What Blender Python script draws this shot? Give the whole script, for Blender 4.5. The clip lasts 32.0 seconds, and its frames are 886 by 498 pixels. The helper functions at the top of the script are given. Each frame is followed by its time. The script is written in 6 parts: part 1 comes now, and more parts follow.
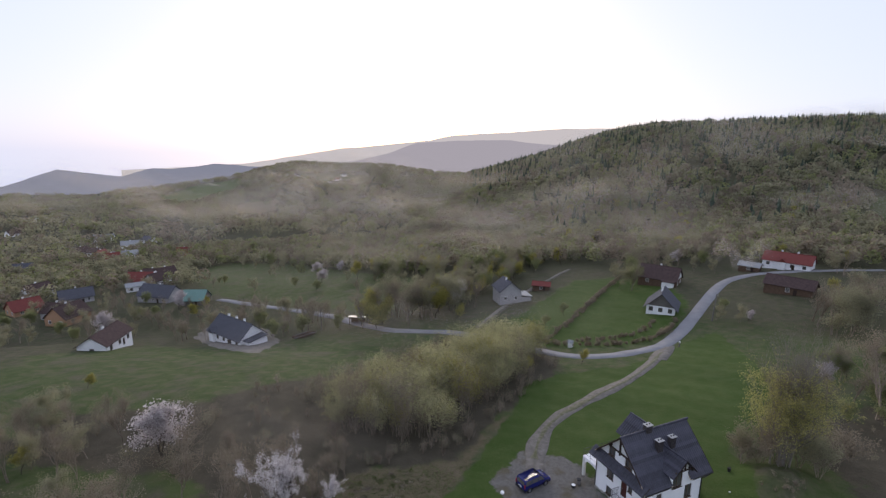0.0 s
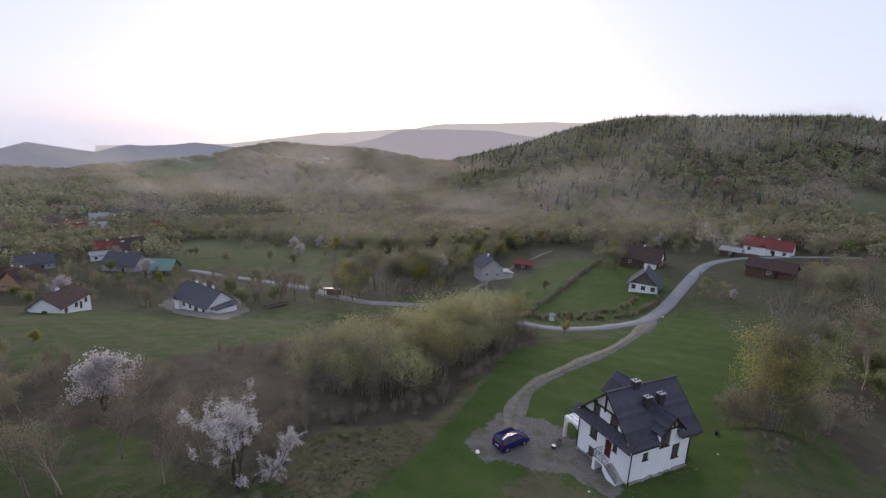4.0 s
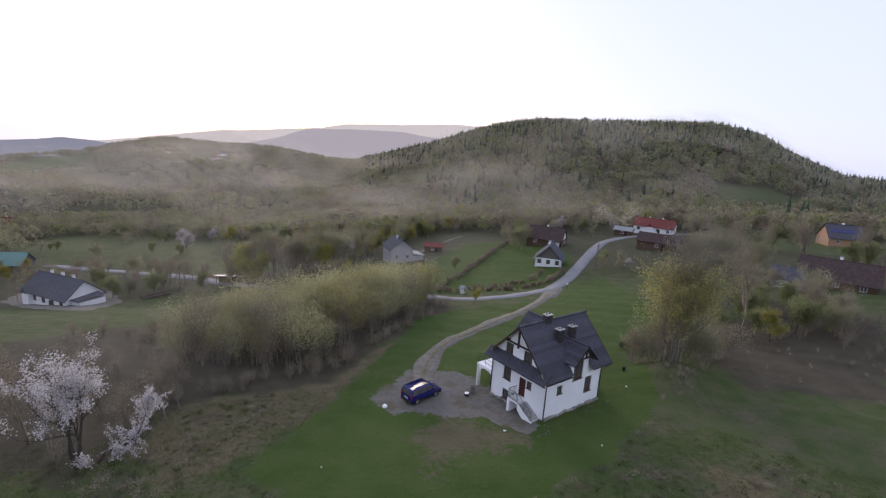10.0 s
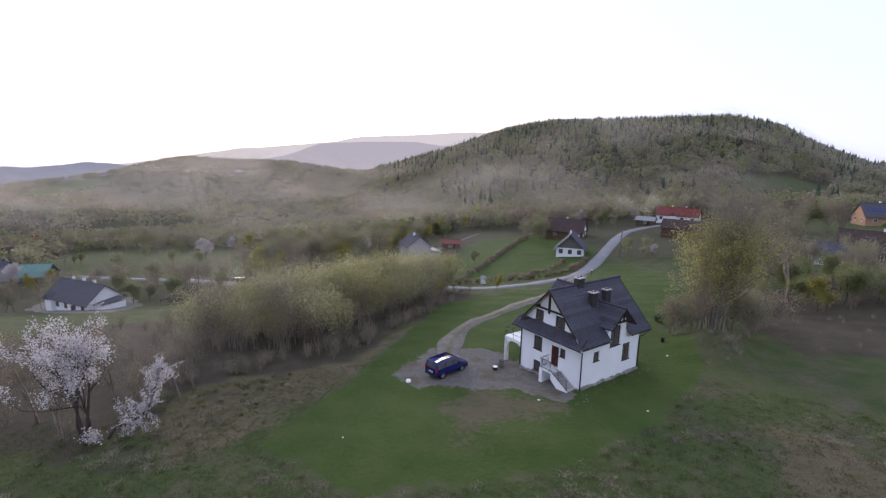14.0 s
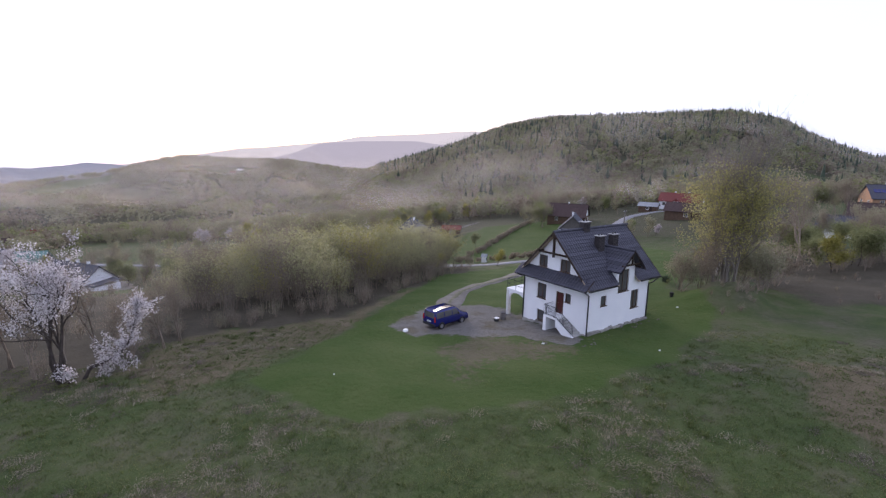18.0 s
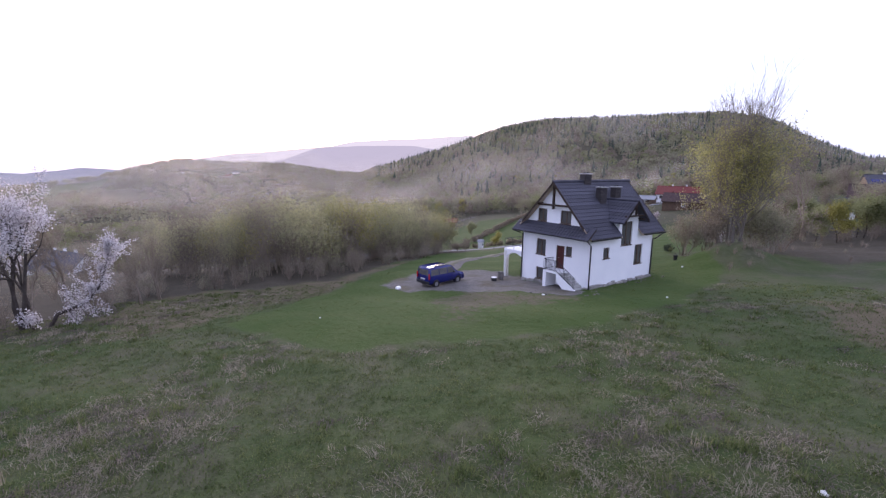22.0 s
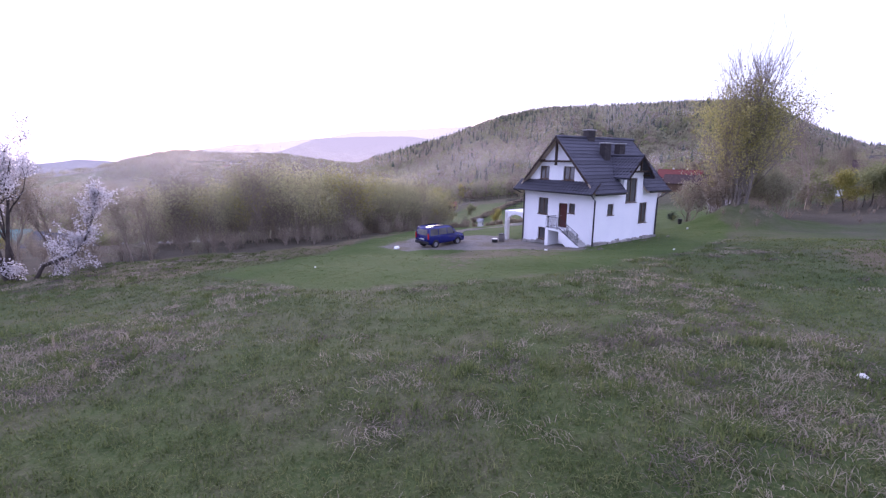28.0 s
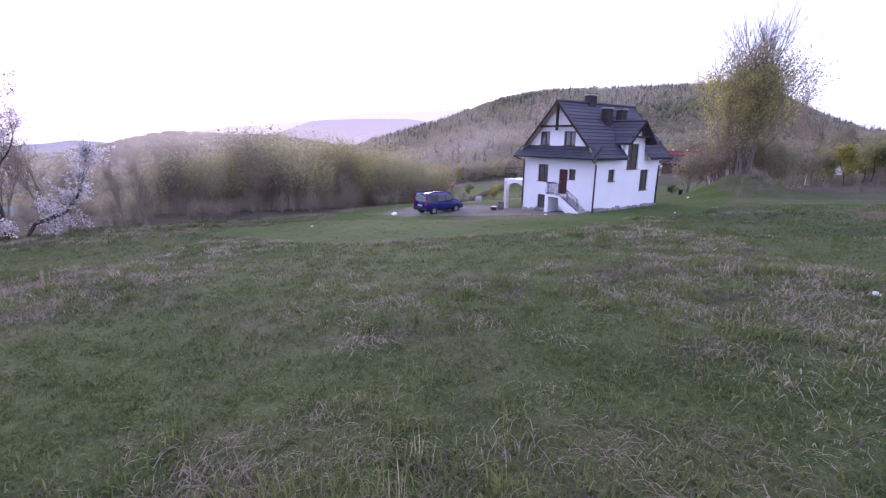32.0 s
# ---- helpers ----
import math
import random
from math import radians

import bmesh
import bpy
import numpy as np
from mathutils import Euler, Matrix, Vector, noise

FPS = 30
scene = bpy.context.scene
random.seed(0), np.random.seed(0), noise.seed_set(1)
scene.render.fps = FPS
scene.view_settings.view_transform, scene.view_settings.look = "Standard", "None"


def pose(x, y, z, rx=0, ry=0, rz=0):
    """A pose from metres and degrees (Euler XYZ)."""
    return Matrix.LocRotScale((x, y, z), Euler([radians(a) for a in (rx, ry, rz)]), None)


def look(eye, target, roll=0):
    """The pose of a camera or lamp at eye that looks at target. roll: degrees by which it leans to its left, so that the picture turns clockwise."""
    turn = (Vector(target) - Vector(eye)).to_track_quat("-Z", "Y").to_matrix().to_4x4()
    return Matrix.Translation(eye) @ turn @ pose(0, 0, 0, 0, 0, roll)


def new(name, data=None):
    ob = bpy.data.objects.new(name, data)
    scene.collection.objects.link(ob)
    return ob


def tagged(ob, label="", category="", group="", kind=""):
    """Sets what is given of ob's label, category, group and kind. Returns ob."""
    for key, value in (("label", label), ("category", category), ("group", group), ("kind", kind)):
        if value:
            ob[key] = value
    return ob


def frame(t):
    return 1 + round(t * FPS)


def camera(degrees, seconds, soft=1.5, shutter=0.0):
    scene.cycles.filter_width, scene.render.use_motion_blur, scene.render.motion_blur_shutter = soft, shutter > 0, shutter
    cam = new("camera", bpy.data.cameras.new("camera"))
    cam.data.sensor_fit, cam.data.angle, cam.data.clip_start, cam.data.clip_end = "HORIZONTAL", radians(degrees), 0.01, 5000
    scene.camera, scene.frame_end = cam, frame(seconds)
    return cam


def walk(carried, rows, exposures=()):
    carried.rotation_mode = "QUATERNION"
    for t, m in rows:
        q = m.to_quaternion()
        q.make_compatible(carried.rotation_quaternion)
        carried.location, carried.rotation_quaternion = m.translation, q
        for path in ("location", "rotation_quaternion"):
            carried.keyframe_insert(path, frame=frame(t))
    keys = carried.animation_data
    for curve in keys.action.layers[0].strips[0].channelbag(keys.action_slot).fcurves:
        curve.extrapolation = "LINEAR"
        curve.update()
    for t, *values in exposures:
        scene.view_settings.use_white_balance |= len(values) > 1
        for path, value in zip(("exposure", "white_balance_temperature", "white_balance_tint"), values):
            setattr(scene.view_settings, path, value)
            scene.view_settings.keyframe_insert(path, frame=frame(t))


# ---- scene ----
cam = camera(88.0, 32.0, soft=1.3)
PATH = [
    (0, -37.60, -30.92, 39.57, 78.46, -0.64, -23.25),
    (0.5, -37.48, -30.81, 39.05, 78.82, -3.42, -22.44),
    (1, -37.43, -30.61, 38.49, 78.29, -6.11, -22.49),
    (1.5, -37.33, -30.52, 37.88, 79.35, -3.06, -23.43),
    (2, -37.26, -30.40, 37.12, 78.91, -1.17, -23.95),
    (2.5, -37.08, -30.09, 36.21, 80.20, -1.80, -22.67),
    (4.5, -34.99, -27.27, 31.98, 76.91, -3.58, -28.04),
    (5, -34.72, -27.06, 31.30, 80.42, -2.40, -34.24),
    (5.5, -34.73, -27.03, 30.53, 77.32, -2.25, -37.22),
    (6, -34.30, -26.59, 30.05, 74.61, -0.90, -35.77),
    (6.5, -34.21, -26.57, 29.45, 78.96, -1.39, -35.11),
    (7, -34.14, -26.73, 28.67, 83.50, 0.75, -34.13),
    (7.5, -33.89, -26.63, 28.13, 80.06, -6.10, -35.63),
    (8, -33.54, -26.18, 27.36, 73.11, -4.20, -34.93),
    (8.5, -33.36, -25.82, 26.77, 77.49, 0.89, -33.05),
    (9, -33.28, -25.95, 26.05, 82.87, -0.48, -31.23),
    (9.5, -32.98, -25.78, 25.49, 80.48, -3.28, -33.57),
    (10, -32.75, -25.74, 24.87, 78.16, -3.75, -36.12),
    (10.5, -32.60, -25.30, 24.33, 75.65, -1.33, -36.05),
    (11, -32.58, -25.01, 23.73, 79.72, 0.46, -34.12),
    (11.5, -32.53, -24.95, 23.09, 82.17, -1.85, -32.65),
    (12, -32.27, -24.74, 22.46, 79.36, -3.38, -33.44),
    (12.5, -32.13, -24.49, 21.82, 76.87, -2.16, -34.27),
    (13, -32.10, -24.30, 21.31, 78.66, -0.03, -34.06),
    (13.5, -31.99, -24.33, 20.71, 82.40, -2.33, -33.99),
    (14, -31.87, -24.12, 20.00, 79.15, -1.17, -34.51),
    (14.5, -31.77, -23.93, 19.29, 77.60, -1.31, -34.40),
    (16.5, -31.21, -23.60, 16.47, 78.94, -0.71, -34.97),
    (17, -31.06, -23.50, 15.84, 78.79, -0.61, -34.70),
    (17.5, -31.01, -23.40, 15.17, 79.21, -0.57, -34.47),
    (18, -30.93, -23.33, 14.47, 79.13, -0.86, -34.46),
    (18.5, -30.75, -23.23, 13.86, 78.67, 0.21, -34.33),
    (19, -30.56, -23.15, 13.24, 78.47, 0.16, -34.00),
    (19.5, -30.39, -23.09, 12.62, 78.12, -0.89, -33.93),
    (20, -30.30, -23.00, 12.02, 77.95, -2.26, -34.52),
    (20.5, -30.19, -22.86, 11.40, 78.43, -1.56, -34.76),
    (21, -30.17, -22.72, 10.69, 79.92, 0.53, -34.67),
    (21.5, -30.10, -22.55, 10.14, 79.46, 0.40, -34.91),
    (22, -30.07, -22.51, 9.69, 79.76, -0.72, -34.93),
    (22.5, -30.03, -22.46, 9.38, 78.89, -0.77, -34.81),
    (23, -29.90, -22.46, 9.13, 77.65, 0.21, -34.67),
    (23.5, -29.91, -22.42, 8.85, 78.06, 0.25, -34.47),
    (24, -29.91, -22.38, 8.56, 79.10, -0.36, -34.41),
    (24.5, -29.87, -22.35, 8.35, 78.80, -0.37, -34.56),
    (25, -29.88, -22.30, 8.17, 78.11, -0.06, -34.97),
    (25.5, -29.93, -22.25, 7.92, 78.49, -0.28, -35.19),
    (27.5, -29.78, -22.10, 7.02, 78.76, -0.44, -35.06),
    (28, -29.76, -22.08, 6.82, 78.68, -0.51, -35.07),
    (28.5, -29.73, -22.05, 6.61, 78.37, 0.17, -35.01),
    (29, -29.68, -22.01, 6.37, 78.67, -0.12, -34.90),
    (29.5, -29.68, -22.02, 6.15, 78.66, -0.72, -35.06),
    (30, -29.82, -21.95, 5.95, 78.62, -0.67, -35.29),
    (30.5, -29.86, -21.94, 5.75, 78.89, 0.27, -35.47),
    (31, -29.80, -21.95, 5.58, 78.61, 0.79, -35.57),
    (31.5, -29.86, -21.96, 5.43, 78.18, -0.18, -35.61),
    (32, -29.77, -22.00, 5.32, 76.69, -0.87, -35.31),
]
walk(cam, [(t, pose(x, y, z, rx, ry, rz)) for t, x, y, z, rx, ry, rz in PATH], [(0, -0.36, 6500, 10), (1, -0.42, 6500, 10), (2, -0.48, 6500, 10), (4.5, -0.4, 6500, 11), (6, -0.25, 6500, 11), (7, -0.1, 6500, 11), (8, -0.25, 6500, 11), (9, 0.06, 6500, 13), (10, -0.26, 6480, 13), (11, -0.02, 6450, 13), (12, -0.18, 6400, 14), (13, -0.14, 6350, 14), (19, 0.04, 6200, 18), (22, 0.2, 6000, 24), (25, 0.4, 5750, 35), (32, 0.5, 5700, 36)])

# ---- light ----
SUN_UP, SUN_TURN = 7.0, -17.0
sun_way = 53.5 - SUN_TURN
world = bpy.data.worlds.new("world")
scene.world = world
world.use_nodes = True
wn, wl = world.node_tree.nodes, world.node_tree.links
sky = wn.new("ShaderNodeTexSky")
sky.sky_type, sky.sun_disc = "NISHITA", False
sky.sun_elevation, sky.sun_rotation = radians(SUN_UP), radians(90 - sun_way)
sky.altitude, sky.air_density, sky.dust_density, sky.ozone_density = 400, 1.0, 3.0, 1.0
pale = wn.new("ShaderNodeMix")
pale.data_type = "RGBA"
pale.inputs["Factor"].default_value = 0.66
pale.inputs["B"].default_value = (8.8, 9.5, 12.2, 1)
wl.new(sky.outputs[0], pale.inputs["A"])
wl.new(pale.outputs["Result"], wn["Background"].inputs["Color"])
wn["Background"].inputs["Strength"].default_value = 0.15
lamp = bpy.data.lights.new("sun", "SUN")
lamp.energy, lamp.angle, lamp.color = 2.8, radians(22), (1.0, 0.88, 0.78)
sun = new("sun", lamp)
sun.matrix_world = look((0, 0, 60), (-math.cos(radians(sun_way)) * 100, -math.sin(radians(sun_way)) * 100, 60 - 100 * math.tan(radians(SUN_UP))))
scene.view_settings.exposure = 0.0


# ---- materials ----
def material(name, colours, scale=1.0, rough=0.85, bump=0.3, metal=0.0, fine=8.0, island=0.0, piece=0.0, spec=0.3):
    """Surface with two scales of variation. colours: two or three base colours; island, piece: how far each leaf or each object differs."""
    m = bpy.data.materials.new(name)
    m.use_nodes = True
    n, l = m.node_tree.nodes, m.node_tree.links
    b = n["Principled BSDF"]
    geo = n.new("ShaderNodeNewGeometry")
    big, small = n.new("ShaderNodeTexNoise"), n.new("ShaderNodeTexNoise")
    big.inputs["Scale"].default_value, small.inputs["Scale"].default_value = scale, scale * fine
    big.inputs["Detail"].default_value, small.inputs["Detail"].default_value = 3, 4
    mixed = n.new("ShaderNodeMath")
    mixed.operation = "MULTIPLY_ADD"
    mixed.inputs[1].default_value = 0.5
    half = n.new("ShaderNodeMath")
    half.operation = "MULTIPLY"
    half.inputs[1].default_value = 0.5
    for t in (big, small):
        l.new(geo.outputs["Position"], t.inputs["Vector"])
    l.new(small.outputs["Fac"], half.inputs[0])
    l.new(big.outputs["Fac"], mixed.inputs[0])
    l.new(half.outputs[0], mixed.inputs[2])
    last = mixed
    for amount, source in ((island, ("geo", "Random Per Island")), (piece, ("info", "Random"))):
        if not amount:
            continue
        node = geo if source[0] == "geo" else n.new("ShaderNodeObjectInfo")
        a, s = n.new("ShaderNodeMath"), n.new("ShaderNodeMath")
        a.operation, s.operation = "SUBTRACT", "MULTIPLY_ADD"
        a.inputs[1].default_value, s.inputs[1].default_value = 0.5, amount
        l.new(node.outputs[source[1]], a.inputs[0])
        l.new(a.outputs[0], s.inputs[0])
        l.new(last.outputs[0], s.inputs[2])
        last = s
    ramp = n.new("ShaderNodeValToRGB")
    ramp.color_ramp.elements[0].position, ramp.color_ramp.elements[1].position = 0.32, 0.68
    ramp.color_ramp.elements[0].color, ramp.color_ramp.elements[1].color = (*colours[0], 1), (*colours[-1], 1)
    if len(colours) > 2:
        ramp.color_ramp.elements.new(0.5).color = (*colours[1], 1)
    l.new(last.outputs[0], ramp.inputs[0])
    l.new(ramp.outputs[0], b.inputs["Base Color"])
    b.inputs["Roughness"].default_value, b.inputs["Metallic"].default_value = rough, metal
    b.inputs["Specular IOR Level"].default_value = spec
    if bump:
        bp = n.new("ShaderNodeBump")
        bp.inputs["Strength"].default_value, bp.inputs["Distance"].default_value = bump, 0.02
        l.new(small.outputs["Fac"], bp.inputs["Height"])
        l.new(bp.outputs[0], b.inputs["Normal"])
    return m


def leafy(name, colours, **k):
    """Leaves and petals: some light passes through them."""
    m = material(name, colours, rough=0.8, bump=0, **k)
    n, l = m.node_tree.nodes, m.node_tree.links
    tr, mx = n.new("ShaderNodeBsdfTranslucent"), n.new("ShaderNodeMixShader")
    mx.inputs[0].default_value = 0.55
    b = n["Principled BSDF"]
    l.new(b.inputs["Base Color"].links[0].from_socket, tr.inputs["Color"])
    l.new(b.outputs[0], mx.inputs[1])
    l.new(tr.outputs[0], mx.inputs[2])
    l.new(mx.outputs[0], n["Material Output"].inputs["Surface"])
    return m


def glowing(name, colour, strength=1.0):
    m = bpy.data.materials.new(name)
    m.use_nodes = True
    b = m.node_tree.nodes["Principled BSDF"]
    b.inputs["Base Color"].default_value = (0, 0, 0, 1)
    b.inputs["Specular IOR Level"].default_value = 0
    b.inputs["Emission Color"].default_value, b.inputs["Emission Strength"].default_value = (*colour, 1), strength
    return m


M = {
    "render": material("white_render", [(0.74, 0.75, 0.78), (0.84, 0.84, 0.85)], 0.7, 0.9, 0.15, fine=20),
    "plinth": material("stone_plinth", [(0.2, 0.19, 0.18), (0.34, 0.32, 0.3)], 3, 0.95, 0.8, piece=0.5),
    "tile": material("roof_tile", [(0.03, 0.03, 0.042), (0.06, 0.06, 0.08)], 2, 0.6, 0.15, piece=0.35, spec=0.35),
    "tile_red": material("red_roof", [(0.12, 0.028, 0.024), (0.18, 0.042, 0.034)], 1.5, 0.7, 0.2),
    "tile_grey": material("grey_roof", [(0.06, 0.062, 0.075), (0.1, 0.102, 0.12)], 1.5, 0.9, 0.2, spec=0.1),
    "tile_brown": material("brown_roof", [(0.05, 0.035, 0.035), (0.1, 0.07, 0.065)], 1.5, 0.9, 0.2, spec=0.1),
    "tile_green": material("green_roof", [(0.1, 0.19, 0.17), (0.16, 0.27, 0.24)], 1.5, 0.6, 0.2),
    "tile_pale": material("pale_sheet_roof", [(0.2, 0.21, 0.22), (0.3, 0.31, 0.32)], 1.5, 0.5, 0.2),
    "gutter": material("dark_gutter", [(0.015, 0.014, 0.016), (0.03, 0.028, 0.03)], 3, 0.45, 0.05),
    "timber": material("brown_timber", [(0.022, 0.014, 0.011), (0.05, 0.03, 0.021)], 3, 0.7, 0.3, fine=12),
    "soffit": material("pale_soffit", [(0.38, 0.3, 0.22), (0.5, 0.41, 0.32)], 2, 0.8, 0.2),
    "frame": material("window_frame_brown", [(0.07, 0.045, 0.03), (0.11, 0.07, 0.045)], 4, 0.5, 0.1),
    "white": material("white_paint", [(0.72, 0.72, 0.72), (0.82, 0.82, 0.81)], 2, 0.6, 0.1),
    "door": material("dark_red_door", [(0.05, 0.014, 0.012), (0.09, 0.025, 0.02)], 3, 0.45, 0.15),
    "iron": material("dark_iron", [(0.02, 0.022, 0.026), (0.045, 0.048, 0.055)], 6, 0.5, 0.2, metal=0.6),
    "concrete": material("concrete", [(0.32, 0.31, 0.3), (0.45, 0.44, 0.42)], 1.2, 0.92, 0.4),
    "brick": material("chimney_brick", [(0.03, 0.026, 0.028), (0.06, 0.052, 0.052)], 5, 0.85, 0.4, piece=0.5),
    "blue": material("blue_car_paint", [(0.007, 0.01, 0.095), (0.01, 0.014, 0.13)], 1.5, 0.22, 0.0, spec=0.6),
    "rubber": material("tyre_rubber", [(0.012, 0.012, 0.012), (0.025, 0.025, 0.025)], 8, 0.85, 0.3),
    "steel": material("wheel_steel", [(0.35, 0.35, 0.37), (0.5, 0.5, 0.52)], 6, 0.4, 0.1, metal=0.8),
    "black": material("black_plastic", [(0.012, 0.012, 0.013), (0.025, 0.025, 0.027)], 5, 0.6, 0.1),
    "redlamp": material("red_lamp", [(0.3, 0.01, 0.01), (0.42, 0.02, 0.015)], 8, 0.25, 0.0),
    "clear": material("clear_lamp", [(0.5, 0.52, 0.55), (0.7, 0.72, 0.75)], 8, 0.2, 0.0),
    "asphalt": material("worn_asphalt", [(0.16, 0.16, 0.175), (0.24, 0.24, 0.255)], 0.4, 0.9, 0.3, fine=15),
    "gravel": material("gravel", [(0.08, 0.07, 0.06), (0.145, 0.132, 0.117), (0.215, 0.2, 0.183)], 1.2, 0.95, 0.9, fine=9),
    "verge": material("worn_verge", [(0.06, 0.075, 0.028), (0.12, 0.115, 0.07), (0.2, 0.185, 0.16)], 1.6, 0.95, 0.8, fine=7),
    "stone": material("field_stone", [(0.5, 0.49, 0.47), (0.7, 0.69, 0.67)], 3, 0.9, 0.6),
    "log": material("log_wall", [(0.07, 0.045, 0.03), (0.14, 0.09, 0.06)], 1.5, 0.85, 0.4),
    "wood_grey": material("weathered_wood", [(0.1, 0.09, 0.085), (0.19, 0.175, 0.165)], 2, 0.9, 0.4),
    "orange": material("orange_render", [(0.34, 0.2, 0.12), (0.44, 0.27, 0.17)], 1.5, 0.9, 0.2),
    "greywall": material("bare_block_wall", [(0.3, 0.29, 0.3), (0.42, 0.41, 0.41)], 1.5, 0.9, 0.3),
    "bark": material("bark", [(0.035, 0.027, 0.023), (0.09, 0.075, 0.065)], 4, 0.95, 0.6),
    "bark_pale": material("pale_bark", [(0.13, 0.112, 0.096), (0.27, 0.24, 0.205)], 4, 0.95, 0.5),
    "twig": material("twigs", [(0.17, 0.138, 0.105), (0.29, 0.24, 0.19)], 0.8, 0.95, 0.0, island=0.4, piece=0.3),
    "petal": leafy("white_petals", [(0.46, 0.43, 0.44), (0.72, 0.69, 0.7)], scale=2, island=0.7),
    "petal_pink": leafy("pale_petals", [(0.42, 0.38, 0.38), (0.62, 0.57, 0.57)], scale=1, island=0.7),
    # leaf, leaf_dull and bud are lightened: part of the distance haze is in their colour
    "leaf": leafy("spring_leaves", [(0.161, 0.178, 0.081), (0.23, 0.247, 0.115), (0.299, 0.305, 0.149)], scale=0.04, island=0.3),
    "leaf_gold": leafy("yellow_green_leaves", [(0.2, 0.19, 0.05), (0.3, 0.28, 0.08), (0.4, 0.36, 0.11)], scale=0.1, island=0.5),
    "leaf_tall": leafy("olive_yellow_leaves", [(0.26, 0.245, 0.09), (0.37, 0.345, 0.13), (0.47, 0.43, 0.17)], scale=0.1, island=0.5),
    "dead": leafy("dead_grass", [(0.13, 0.105, 0.095), (0.22, 0.18, 0.155)], scale=1, island=0.4),
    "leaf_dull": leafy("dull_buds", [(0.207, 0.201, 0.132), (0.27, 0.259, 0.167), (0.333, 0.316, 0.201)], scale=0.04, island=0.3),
    "leaf_young": leafy("young_thicket_leaves", [(0.29, 0.285, 0.145), (0.37, 0.36, 0.19), (0.45, 0.43, 0.24)], scale=0.12, island=0.25, piece=0.3),
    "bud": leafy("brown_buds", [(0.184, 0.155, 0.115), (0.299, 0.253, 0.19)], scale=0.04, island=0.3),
    "needle": material("spruce_needles", [(0.03, 0.045, 0.03), (0.065, 0.085, 0.05)], 0.1, 0.9, 0.0, island=0.6),
    "straw": leafy("dry_grass", [(0.26, 0.22, 0.16), (0.42, 0.365, 0.28)], scale=1, island=0.4),
    "lawn_blade": leafy("lawn_blades", [(0.085, 0.125, 0.034), (0.122, 0.158, 0.05), (0.16, 0.184, 0.07)], scale=0.2, island=0.3),
    "blade": leafy("grass_blades", [(0.068, 0.098, 0.03), (0.117, 0.148, 0.049), (0.172, 0.19, 0.08)], scale=0.3, island=0.35),
}
glass = material("window_glass", [(0.06, 0.06, 0.064), (0.11, 0.105, 0.1)], 1.5, 0.08, 0.0, spec=0.8)
M["glass"] = glass


# ---- helpers for building ----
def part(name, bm, mat, parent=None, label=""):
    """Links a bmesh as one mesh object, under parent where one is given."""
    me = bpy.data.meshes.new(name)
    bm.to_mesh(me)
    bm.free()
    me.materials.append(M[mat] if isinstance(mat, str) else mat)
    ob = new(name, me)
    ob.parent = parent
    if label:
        ob["label"] = label
    return ob


def thing(name, at, turn=0.0, label="", category="", group="", kind=""):
    ob = new(name)
    ob.empty_display_size = 0.2
    ob.matrix_world = pose(at[0], at[1], at[2], 0, 0, turn)
    return tagged(ob, label, category, group, kind)


def box(bm, lo, hi, bevel=0.0):
    """A box between two corners, its edges rounded off by bevel."""
    made = bmesh.ops.create_cube(bm, size=1.0)["verts"]
    for v in made:
        v.co = Vector([lo[i] + (v.co[i] + 0.5) * (hi[i] - lo[i]) for i in range(3)])
    if bevel:
        edges = list({e for v in made for e in v.link_edges})
        bmesh.ops.bevel(bm, geom=edges, offset=bevel, segments=1, affect="EDGES")
    return bm


def boxes(*pairs, bevel=0.0):
    bm = bmesh.new()
    for lo, hi in pairs:
        box(bm, lo, hi, bevel)
    return bm


def tube(bm, points, radii, sides=6):
    """A tapered tube along points."""
    rings = []
    for i, p in enumerate(points):
        a, b = Vector(points[max(i - 1, 0)]), Vector(points[min(i + 1, len(points) - 1)])
        d = (b - a).normalized()
        u = d.orthogonal().normalized()
        v = d.cross(u)
        r = radii[i] if isinstance(radii, (list, tuple)) else radii
        rings.append([bm.verts.new(Vector(p) + r * (math.cos(6.2832 * k / sides) * u + math.sin(6.2832 * k / sides) * v)) for k in range(sides)])
    for r0, r1 in zip(rings, rings[1:]):
        for k in range(sides):
            bm.faces.new((r0[k], r0[(k + 1) % sides], r1[(k + 1) % sides], r1[k]))
    bm.faces.new(rings[0][::-1])
    bm.faces.new(rings[-1])
    return bm


def prism(bm, outline, direction):
    """A flat outline pushed along direction into a solid."""
    d = Vector(direction)
    a = [bm.verts.new(Vector(p)) for p in outline]
    b = [bm.verts.new(Vector(p) + d) for p in outline]
    n = len(a)
    bm.faces.new(a)
    bm.faces.new(b[::-1])
    for i in range(n):
        bm.faces.new((a[i], b[i], b[(i + 1) % n], a[(i + 1) % n]))
    bmesh.ops.recalc_face_normals(bm, faces=bm.faces)
    return bm


